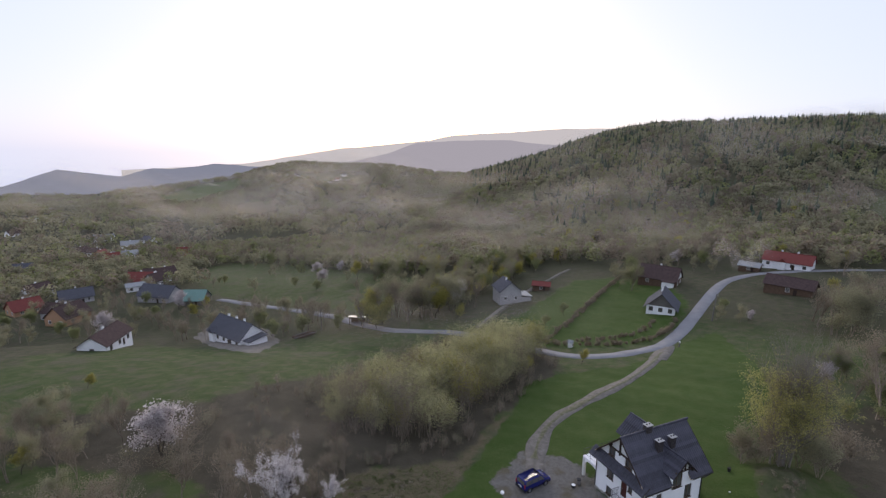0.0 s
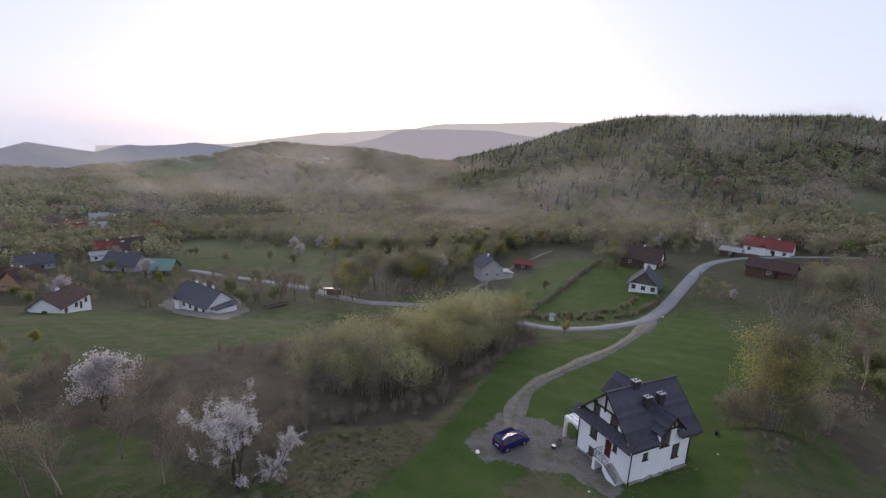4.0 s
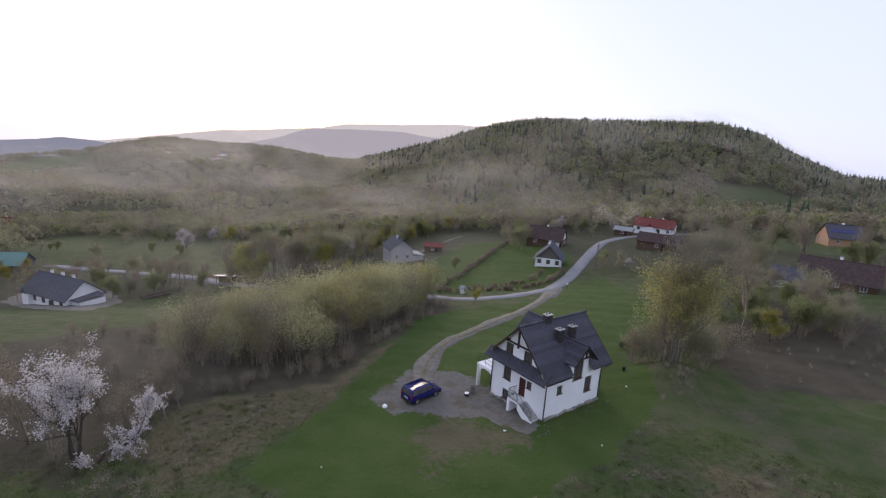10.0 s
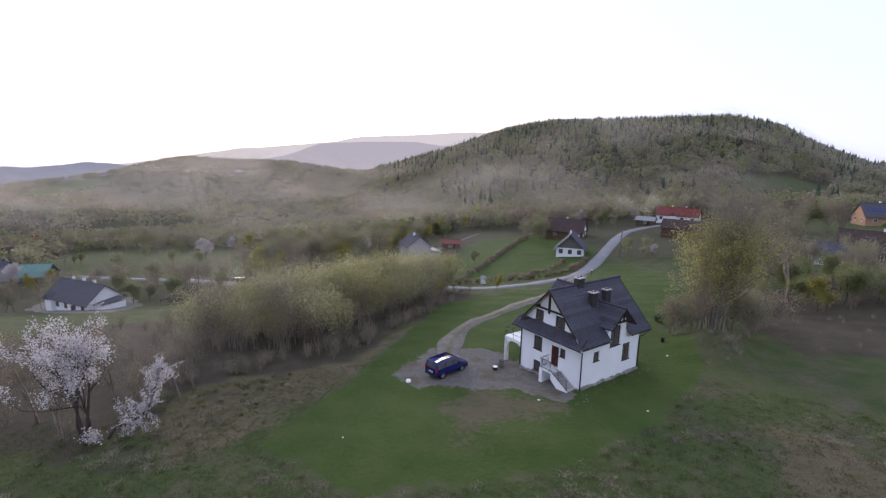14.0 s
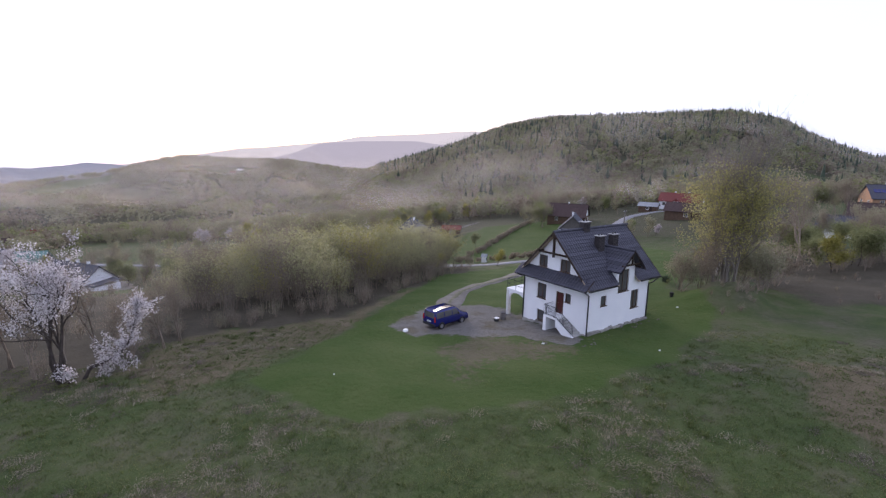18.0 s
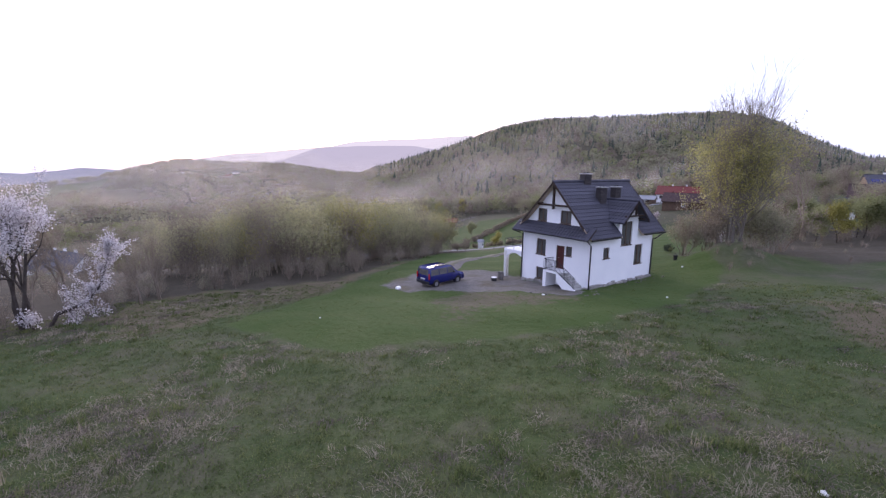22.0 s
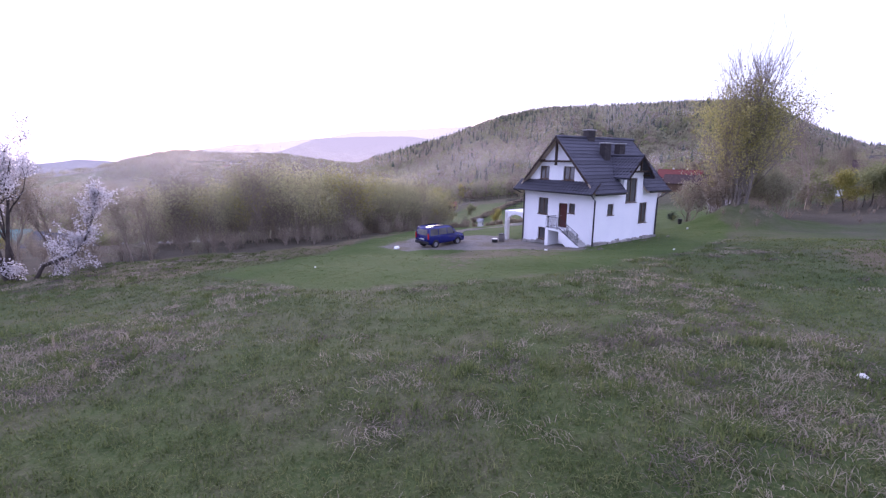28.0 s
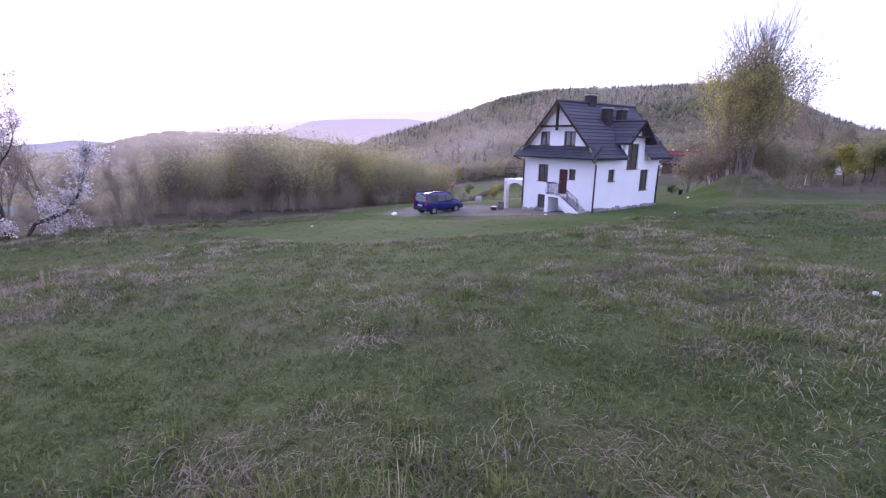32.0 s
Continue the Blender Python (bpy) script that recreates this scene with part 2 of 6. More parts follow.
def from_arrays(name, verts, faces, mats, index=None, parent=None):
    me = bpy.data.meshes.new(name)
    verts, faces = np.asarray(verts, np.float32), np.asarray(faces, np.int32)
    me.vertices.add(len(verts))
    me.vertices.foreach_set("co", verts.ravel())
    k = faces.shape[1]
    me.loops.add(faces.size)
    me.loops.foreach_set("vertex_index", faces.ravel())
    me.polygons.add(len(faces))
    me.polygons.foreach_set("loop_start", np.arange(0, faces.size, k, dtype=np.int32))
    for m in mats:
        me.materials.append(M[m] if isinstance(m, str) else m)
    if index is not None:
        me.polygons.foreach_set("material_index", np.asarray(index, np.int32))
    me.update()
    me.validate()
    ob = new(name, me)
    ob.parent = parent
    return ob
# ---- lie of the land ----
STAND, HEADING = (-32.5, -23.5), radians(53.5)
FALL_S = [-300, -60, -30, -20, -8, 0, 10, 20, 40, 60, 78, 100, 140, 180, 260, 400, 900, 2500, 4900]
FALL_Z = [9, 4.6, 2.75, 1.95, 1.1, 0.2, -0.45, -1.4, -3.9, -7.0, -9.7, -10.3, -11.3, -13.2, -21, -29, -38, -150, -220]
CREST_A = [-16, -11, -8, -5.2, -1.1, 2.3, 5.6, 9, 12.2, 18.4, 24, 29, 31.4, 34, 36.3, 38.5, 40.7, 60, 90]
CREST_E = [-3.15, -1.7, -1.25, -0.4, 0.75, 2.0, 3.05, 3.7, 4.0, 4.05, 4.15, 4.15, 3.8, 2.95, 1.6, 0.6, -0.25, -1.75, -2.75]
KNOLL_A = [-75, -57, -55, -51, -49, -44, -38.2, -34.6, -31.2, -26.5, -20.5, -16.5, -12.5, -8, 4]
KNOLL_E = [-4.05, -3.75, -3.85, -4.15, -3.75, -3.25, -2.35, -1.3, -0.55, -0.78, -0.77, -1.4, -1.8, -2.05, -3.25]


def glide(x, xs, ys):
    """Smooth reading of a profile: linear pieces, softened by averaging."""
    k = np.asarray(x, float)
    d = 0.06 * np.abs(k) + 1.5
    return sum(np.interp(k + o * d, xs, ys) for o in (-1, -0.5, 0, 0.5, 1)) / 5


def step(x, a, b):
    u = np.clip((np.asarray(x, float) - a) / (b - a), 0, 1)
    return u * u * (3 - 2 * u)


def along(x, y):
    """Metres ahead of and to the right of the house corner, as the slope lies."""
    x, y = np.asarray(x, float), np.asarray(y, float)
    return 0.595 * x + 0.804 * y, 0.804 * x - 0.595 * y


def land(x, y):
    """Height of the ground."""
    s, w = along(x, y)
    s = s + np.maximum(np.hypot(s, w) - 160, 0) * np.clip(1 - s / np.maximum(np.hypot(s, w), 1), 0, 0.8)
    slope = 0.055 + 0.06 * step(s, 10, 75)
    z = glide(s, FALL_S, FALL_Z) + slope * 150 * np.tanh(w / 150)
    z = z + 0.12 * np.sin(x * 0.31 + 1) * np.sin(y * 0.27) + 0.06 * np.sin(x * 0.9 + y * 0.5)
    # level pad under the house
    pad = step(np.hypot((np.asarray(x, float) - 4.8) / 1.25, np.asarray(y, float) - 3.6), 11, 5)
    z = z * (1 - 0.7 * pad) + 0.7 * pad * (-0.11 * np.asarray(y, float) + 0.03)
    # mound of earth by the big tree
    heap = np.exp(-(((x - 19.4) / 4.6) ** 2 + ((y + 2.2) / 3.3) ** 2))
    z = z + heap * (2.1 + 0.22 * np.sin(x * 2.1 + y * 1.3) + 0.18 * np.sin(x * 1.2 - y * 2.7 + 1)) + 0.9 * np.exp(-(((x - 17.2) / 2.2) ** 2 + ((y + 5.2) / 1.7) ** 2))
    dx, dy = np.asarray(x, float) - STAND[0], np.asarray(y, float) - STAND[1]
    far, az = np.hypot(dx, dy), np.degrees(HEADING - np.arctan2(dy, dx))
    az = (az + 180) % 360 - 180
    wide = np.abs(az)
    zr = 23 + 1050 * np.tan(np.radians(np.interp(az, CREST_A, CREST_E)))
    zl = 23 + 1450 * np.tan(np.radians(np.interp(az, KNOLL_A, KNOLL_E)))
    side = step(az, -20, -8) * (1 - step(wide, 70, 110))
    up = step(far, 260, 1050) * np.exp(-(np.maximum(far - 1050, 0) / 500) ** 2) * side
    ul = step(far, 500, 1450) * np.exp(-(np.maximum(far - 1450, 0) / 540) ** 2) * (1 - step(az, -8, 2)) * (1 - step(wide, 80, 110))
    return np.maximum(z + (zr - z) * up, z + (zl - z) * ul)


def ground_z(x, y):
    return float(land(x, y))


# ---- ground ----
def inside(x, y, outline):
    """Signed distance to an outline, positive inside."""
    px, py = np.asarray(x, float), np.asarray(y, float)
    ins, best = np.zeros(px.shape, bool), np.full(px.shape, 1e9)
    for (ax, ay), (bx, by) in zip(outline, outline[1:] + outline[:1]):
        cross = ((ay > py) != (by > py)) & (px < (bx - ax) * (py - ay) / ((by - ay) or 1e-9) + ax)
        ins ^= cross
        dx, dy = bx - ax, by - ay
        u = np.clip(((px - ax) * dx + (py - ay) * dy) / (dx * dx + dy * dy), 0, 1)
        best = np.minimum(best, np.hypot(px - ax - u * dx, py - ay - u * dy))
    return np.where(ins, best, -best)


def near_line(x, y, line):
    best = np.full(np.shape(x), 1e9)
    for (ax, ay), (bx, by) in zip(line, line[1:]):
        dx, dy = bx - ax, by - ay
        u = np.clip(((x - ax) * dx + (y - ay) * dy) / (dx * dx + dy * dy), 0, 1)
        best = np.minimum(best, np.hypot(x - ax - u * dx, y - ay - u * dy))
    return best


LAWN = [(-25.3, 7.3), (-23.7, 1.2), (-21.7, -2.2), (-18.4, -3.7), (-14.8, -6), (-8.9, -7.6), (-0.6, -7.6), (11, -5.1), (20.2, 1.1), (21.8, 6.6), (31.7, 5.9), (46, 11.9), (59.6, 25.6), (77, 46.6), (66.2, 45.7), (51.8, 42.2), (37, 38.6), (20.7, 42), (9.1, 38.3), (3.6, 31), (-6.4, 22.6), (-13.4, 16.4), (-19.4, 11.8)]
YARD = [(-11.5, 9.5), (-11.5, 13.2), (-7, 15.8), (-3.5, 17.5), (0, 14), (1.5, 8.4), (-0.2, 6), (-0.6, -0.6), (-3, -1.2), (-4.5, 3.5), (-7.5, 6.5)]
BARE = [(-12, 5), (-7, 6.5), (-4, 3), (-3, -1), (-8, -1.5), (-14, 0)]
WOODY = [(-76, 50), (-48, 32), (-41, 20), (-37, 14.5), (-33, 15.5), (-28.5, 24), (-20.5, 21.5), (-13, 20.5), (-3, 28), (8, 33.5), (20, 42), (32, 55), (29, 76), (14, 88), (-12, 66), (-30, 62), (-60, 70)]
PALE = [(-34, 15), (-30.5, 7.5), (-27, 7.5), (-21, 11.5), (-14, 15), (-8, 20), (0, 26.5), (9, 32.5), (-3, 28.5), (-13, 21.5), (-20, 22.5), (-28, 26)]
DRY = [(0.5, -15.7), (5.3, -14.6), (5.6, -20.2), (0, -23), (-6, -21.5), (-3.9, -17.7)]
FIELD = [(33, 86), (29.5, 76), (32, 64), (38, 56), (50, 51), (62, 51.5), (80, 60), (92, 69), (113, 96), (103, 111), (87, 118)]
ORCHARD = [(-51, 197), (-25, 163), (2, 133), (22, 128), (40, 165), (17, 215), (-10, 290), (-48, 320), (-75, 290)]
MEADOW_L = [(-73, 61), (-50.5, 54.6), (-29.9, 66.1), (-23.9, 91), (-49.6, 104.2), (-67.2, 122.9), (-88.5, 107.2)]
HILL_FIELD = [(346, 146), (425, 168), (494, 149), (512, 120), (390, 92), (323, 110)]
KNOLL_FIELD = [(-213.6, 1221.6), (-152.6, 1393.4), (-34.5, 1358.7), (-54.7, 1089.9), (-128.9, 905.8), (-190.7, 965.8)]
KNOLL_TOP = [(62, 1070), (87.5, 1135.1), (213.8, 1149.6), (210.4, 1070.2), (167.4, 965.7), (122.4, 964.9)]
SCRUB = [(25.4, -9.3), (32, -19), (52, -18), (74, -12), (72.3, 5.6), (40.9, 4.6), (30.3, -0.5)]
RIGHT_FIELD = [(150, 42), (190, 52), (215, 22), (190, 2), (158, 12)]

rings = np.concatenate([np.arange(0, 4, 2), np.arange(4, 90, 0.75), 90 * 1.014 ** np.arange(0, 288)])
rings = rings[rings < 4900]
turns = np.concatenate([np.arange(-62, 62, 0.62), np.arange(62, 298, 4.0)])
RR, AA = np.meshgrid(rings, turns, indexing="ij")
ang = HEADING - np.radians(AA)
GX, GY = STAND[0] + RR * np.cos(ang), STAND[1] + RR * np.sin(ang)
GZ = land(GX, GY)
nr, nt = GX.shape
ii, jj = np.meshgrid(np.arange(nr - 1), np.arange(nt), indexing="ij")
quads = np.stack([ii * nt + jj, (ii + 1) * nt + jj, (ii + 1) * nt + (jj + 1) % nt, ii * nt + (jj + 1) % nt], -1).reshape(-1, 4)[:, ::-1]
gx, gy = GX.ravel(), GY.ravel()
wob = 0.9 * np.sin(gx * 0.7 + 2) * np.sin(gy * 0.6) + 0.5 * np.sin(gx * 1.9) * np.sin(gy * 1.7 + 1)
lawn = step(inside(gx, gy, LAWN) + wob * 0.6, -0.7, 0.7)
wood = np.maximum(step(inside(gx, gy, WOODY) + wob, -2.5, 2.0), 0.75 * step(inside(gx, gy, SCRUB) + wob * 2, -4, 3))
far_az = np.degrees(np.abs(np.angle(np.exp(1j * (np.arctan2(gy - STAND[1], gx - STAND[0]) - HEADING)))))
dist = np.hypot(gx - STAND[0], gy - STAND[1])
open_far = np.maximum.reduce([step(inside(gx, gy, f) + wob * 2, -4, 3) for f in (ORCHARD, RIGHT_FIELD, HILL_FIELD, KNOLL_FIELD, KNOLL_TOP)])
field = np.maximum.reduce([step(inside(gx, gy, f) + wob, -1.5, 1.5) for f in (FIELD, KNOLL_FIELD)])
wood = np.maximum(wood, step(dist, 100, 150) * (1 - open_far) * (1 - field) * (1 - lawn) * 0.55)
wood = wood * (1 - step(inside(gx, gy, MEADOW_L) + wob, -3, 3))
gravel = np.maximum(step(inside(gx, gy, YARD) + wob * 0.7, -0.7, 0.6), 0)
bare = 0.75 * step(inside(gx, gy, BARE) + wob * 1.5, -4.0, 3.0)
dry = np.maximum(step(inside(gx, gy, DRY) + wob * 1.5, -3, 2), 0.62 * step(inside(gx, gy, PALE) + wob, -2, 2))

grass = bpy.data.materials.new("ground")
grass.use_nodes = True
gn, gl = grass.node_tree.nodes, grass.node_tree.links
gb = gn["Principled BSDF"]
gb.inputs["Roughness"].default_value, gb.inputs["Specular IOR Level"].default_value = 0.95, 0.1
ggeo = gn.new("ShaderNodeNewGeometry")


def g_noise(scale, detail=4):
    t = gn.new("ShaderNodeTexNoise")
    t.inputs["Scale"].default_value, t.inputs["Detail"].default_value = scale, detail
    gl.new(ggeo.outputs["Position"], t.inputs["Vector"])
    return t.outputs["Fac"]


def g_ramp(fac, stops):
    r = gn.new("ShaderNodeValToRGB")
    r.color_ramp.elements[0].position, r.color_ramp.elements[0].color = stops[0][0], (*stops[0][1], 1)
    r.color_ramp.elements[1].position, r.color_ramp.elements[1].color = stops[-1][0], (*stops[-1][1], 1)
    for p, c in stops[1:-1]:
        r.color_ramp.elements.new(p).color = (*c, 1)
    gl.new(fac, r.inputs[0])
    return r.outputs[0]


def g_mix(fac, a, b):
    x = gn.new("ShaderNodeMix")
    x.data_type = "RGBA"
    gl.new(fac, x.inputs["Factor"])
    gl.new(a, x.inputs["A"])
    gl.new(b, x.inputs["B"])
    return x.outputs["Result"]


def g_blend(name, fac_noise, soft=0.5):
    """A zone of the ground, its edge broken up by noise."""
    at = gn.new("ShaderNodeAttribute")
    at.attribute_name = name
    m = gn.new("ShaderNodeMath")
    m.operation = "MULTIPLY_ADD"
    m.inputs[1].default_value = soft
    s = gn.new("ShaderNodeMath")
    s.operation = "SUBTRACT"
    s.inputs[1].default_value = 0.5
    gl.new(fac_noise, s.inputs[0])
    gl.new(s.outputs[0], m.inputs[0])
    gl.new(at.outputs["Fac"], m.inputs[2])
    r = gn.new("ShaderNodeMapRange")
    r.interpolation_type = "SMOOTHSTEP"
    r.inputs["From Min"].default_value, r.inputs["From Max"].default_value = 0.3, 0.7
    gl.new(m.outputs[0], r.inputs["Value"])
    return r.outputs["Result"]


n_big, n_mid, n_small, n_tiny = g_noise(0.06), g_noise(0.45), g_noise(2.2, 6), g_noise(14, 6)
n_patch = g_noise(0.16, 5)
meadow = g_mix(n_small, g_ramp(n_mid, [(0.36, (0.035, 0.062, 0.016)), (0.5, (0.058, 0.085, 0.025)), (0.66, (0.101, 0.095, 0.058))]),
               g_ramp(n_tiny, [(0.3, (0.030, 0.048, 0.014)), (0.55, (0.065, 0.076, 0.032)), (0.78, (0.145, 0.123, 0.088))]))
meadow = g_mix(g_ramp(n_patch, [(0.5, (0, 0, 0)), (0.68, (0.528, 0.528, 0.528))]), meadow, g_ramp(n_small, [(0.3, (0.062, 0.053, 0.040)), (0.7, (0.132, 0.111, 0.088))]))
mown = g_mix(n_tiny, g_ramp(n_big, [(0.35, (0.034, 0.065, 0.013)), (0.65, (0.053, 0.087, 0.020))]), g_ramp(n_mid, [(0.35, (0.041, 0.067, 0.015)), (0.65, (0.071, 0.088, 0.029))]))
brown = g_mix(n_small, g_ramp(n_mid, [(0.3, (0.037, 0.034, 0.022)), (0.7, (0.08, 0.069, 0.05))]), g_ramp(n_tiny, [(0.35, (0.043, 0.039, 0.026)), (0.7, (0.1, 0.085, 0.066))]))
stony = g_mix(n_tiny, g_ramp(n_small, [(0.3, (0.078, 0.071, 0.062)), (0.7, (0.155, 0.145, 0.134))]), g_ramp(n_tiny, [(0.4, (0.092, 0.085, 0.077)), (0.6, (0.205, 0.195, 0.184))]))
earth = g_mix(n_small, g_ramp(n_mid, [(0.3, (0.061, 0.061, 0.028)), (0.7, (0.108, 0.090, 0.064))]), g_ramp(n_tiny, [(0.35, (0.058, 0.061, 0.024)), (0.7, (0.144, 0.122, 0.095))]))
stony = g_mix(g_ramp(n_mid, [(0.5, (0, 0, 0)), (0.66, (0.85, 0.85, 0.85))]), stony, earth)
straw = g_mix(n_small, g_ramp(n_mid, [(0.3, (0.091, 0.073, 0.042)), (0.7, (0.147, 0.115, 0.077))]), g_ramp(n_tiny, [(0.35, (0.063, 0.059, 0.028)), (0.7, (0.175, 0.140, 0.098))]))
colour = meadow
for zone, tone in (("dry", straw), ("wood", brown), ("field", mown), ("lawn", mown), ("bare", earth), ("gravel", stony)):
    colour = g_mix(g_blend(zone, n_small, 1.3 if zone in ("gravel", "bare") else 0.7), colour, tone)
gl.new(colour, gb.inputs["Base Color"])
gbump = gn.new("ShaderNodeBump")
gbump.inputs["Strength"].default_value, gbump.inputs["Distance"].default_value = 0.8, 0.12
gl.new(n_small, gbump.inputs["Height"])
gbump2 = gn.new("ShaderNodeBump")
gbump2.inputs["Strength"].default_value, gbump2.inputs["Distance"].default_value = 0.7, 0.04
gl.new(n_tiny, gbump2.inputs["Height"])
gl.new(gbump.outputs[0], gbump2.inputs["Normal"])
gl.new(gbump2.outputs[0], gb.inputs["Normal"])
ground = from_arrays("ground", np.stack([GX, GY, GZ], -1).reshape(-1, 3), quads, [grass])
tagged(ground, "sloping spring meadow with mown lawn and brown scrub", "ground", kind="structure")
for zone, w in (("lawn", lawn), ("wood", wood), ("gravel", gravel), ("bare", bare), ("dry", dry), ("field", field)):
    ground.data.attributes.new(zone, "FLOAT", "POINT").data.foreach_set("value", w.astype(np.float32).ravel())
ground.data.polygons.foreach_set("use_smooth", np.ones(len(ground.data.polygons), bool))


# ---- roads ----
def smooth_line(line, rounds=3):
    p = [Vector(q) for q in line]
    for _ in range(rounds):
        p = [p[0]] + [q for a, b in zip(p, p[1:]) for q in (a * 0.75 + b * 0.25, a * 0.25 + b * 0.75)] + [p[-1]]
    return p


def strip(name, line, width, mat, lift=0.06, offset=0.0, wander=0.0):
    """A road laid on the ground, with edges that step down."""
    p = smooth_line([(x, y) for x, y in line])
    v, f = [], []
    for i, q in enumerate(p):
        d = (p[min(i + 1, len(p) - 1)] - p[max(i - 1, 0)]).normalized()
        side = Vector((d.y, -d.x))
        wv = width / 2 * (1 + wander * math.sin(i * 0.37) * math.sin(i * 0.13 + 1))
        for k, (o, dz) in enumerate(((-wv - 0.15, -0.25), (-wv, 0), (0, 0.03), (wv, 0), (wv + 0.15, -0.25))):
            c = q + side * (o + offset)
            v.append((c.x, c.y, ground_z(c.x, c.y) + lift + dz))
        if i:
            f += [((i - 1) * 5 + k, (i - 1) * 5 + k + 1, i * 5 + k + 1, i * 5 + k) for k in range(4)]
    return from_arrays(name, v, f, [mat])


ROAD = [(4, 104), (14, 96), (22, 87), (25.5, 75), (28, 62), (31.5, 52.5), (37.5, 47), (47.5, 45.6), (56.5, 46), (73, 53.6), (95, 65), (119, 77.5), (136, 81.5), (155, 77), (184, 58)]
tagged(strip("road", ROAD, 3.6, "asphalt", 0.1), "pale grey narrow asphalt village road", "road", kind="structure")
tagged(strip("road_lower", [(-51.4, 188), (-38, 170), (-23.6, 152), (-10, 133), (-4.9, 119), (4, 104)], 3.4, "asphalt", 0.1), "pale grey narrow lane between orchards", "road", kind="structure")
DRIVE = [(54, 45), (51, 42), (36.8, 34.6), (24, 29.8), (15.4, 27.5), (7, 24.4), (0.7, 20.2), (-3.6, 15.4), (-5, 13)]
tagged(strip("driveway", DRIVE, 2.5, "gravel", 0.05, 0.0, 0.25), "pale gravel driveway curving up from the road", "driveway", kind="structure")
tagged(strip("driveway_verge", DRIVE[1:-1], 0.7, "verge", 0.085, 0.0, 0.7), "worn grass strip along the middle of a gravel driveway", "verge", kind="structure")
tagged(strip("driveway_mouth", [(57, 46), (52.5, 42.5), (46, 39)], 3.8, "gravel", 0.075), "pale gravel mouth of a driveway", "driveway", kind="structure")
tagged(strip("field_lane", [(26.8, 90.1), (38.3, 100.1), (63.7, 118.2), (102.6, 140.9)], 1.6, "gravel", 0.05), "narrow pale lane along a field", "lane", kind="structure")

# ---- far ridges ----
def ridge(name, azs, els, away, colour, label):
    """A far mountain range as a plain backdrop, its haze put into the glowing colour."""
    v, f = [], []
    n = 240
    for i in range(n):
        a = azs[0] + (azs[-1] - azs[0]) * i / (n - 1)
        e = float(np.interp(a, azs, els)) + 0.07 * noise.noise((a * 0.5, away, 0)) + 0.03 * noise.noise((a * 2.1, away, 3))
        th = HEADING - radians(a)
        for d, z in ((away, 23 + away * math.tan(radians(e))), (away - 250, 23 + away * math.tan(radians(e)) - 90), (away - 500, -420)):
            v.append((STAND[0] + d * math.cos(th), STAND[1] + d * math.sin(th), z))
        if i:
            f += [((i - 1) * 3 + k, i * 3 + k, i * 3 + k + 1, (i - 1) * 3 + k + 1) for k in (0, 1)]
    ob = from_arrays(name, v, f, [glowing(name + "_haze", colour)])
    return tagged(ob, label, "mountains", kind="structure")


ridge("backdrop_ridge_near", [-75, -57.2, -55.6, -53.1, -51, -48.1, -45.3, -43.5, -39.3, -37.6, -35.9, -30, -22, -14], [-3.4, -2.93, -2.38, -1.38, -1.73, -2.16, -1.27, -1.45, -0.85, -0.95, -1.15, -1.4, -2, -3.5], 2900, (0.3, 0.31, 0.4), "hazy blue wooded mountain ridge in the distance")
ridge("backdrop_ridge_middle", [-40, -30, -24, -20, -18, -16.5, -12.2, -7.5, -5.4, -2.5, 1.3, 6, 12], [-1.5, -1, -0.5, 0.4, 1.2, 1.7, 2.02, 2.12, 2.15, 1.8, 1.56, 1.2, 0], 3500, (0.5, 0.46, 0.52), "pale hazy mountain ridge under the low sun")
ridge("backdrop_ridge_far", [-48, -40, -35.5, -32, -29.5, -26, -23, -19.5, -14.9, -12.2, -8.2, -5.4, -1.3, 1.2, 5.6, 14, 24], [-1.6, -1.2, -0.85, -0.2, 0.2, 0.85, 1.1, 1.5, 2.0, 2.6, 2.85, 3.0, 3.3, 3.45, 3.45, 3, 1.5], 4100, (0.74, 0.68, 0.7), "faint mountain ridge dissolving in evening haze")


# ---- the white house ----
HX, HY, EAVE, RIDGE = 8.6, 7.5, 4.62, 8.52
house = thing("house", (0, 0, 0), 0, "white rendered house with dark tiled gable roof and dormer", "house")


def wall_with_holes(name, length, height, holes, thick, make, top=None):
    """A wall as solid pieces round its openings. make(u0, u1, z0, z1) gives a box's corners."""
    us = sorted({0, length, *[h[0] for h in holes], *[h[1] for h in holes]})
    zs = sorted({-1.6, height, *[h[2] for h in holes], *[h[3] for h in holes]})
    bm = bmesh.new()
    for u0, u1 in zip(us, us[1:]):
        for z0, z1 in zip(zs, zs[1:]):
            cu, cz = (u0 + u1) / 2, (z0 + z1) / 2
            if not any(h[0] < cu < h[1] and h[2] < cz < h[3] for h in holes):
                box(bm, *make(u0, u1, z0, z1))
    if top:
        top(bm)
    bmesh.ops.remove_doubles(bm, verts=bm.verts, dist=0.0005)
    return part(name, bm, "render", house)


def wall_holes_at(axis, at, thick=0.35):
    def make(u0, u1, z0, z1):
        if axis == "x":
            return ((min(at, at + thick), u0, z0), (max(at, at + thick), u1, z1))
        return ((u0, min(at, at + thick), z0), (u1, max(at, at + thick), z1))
    return make


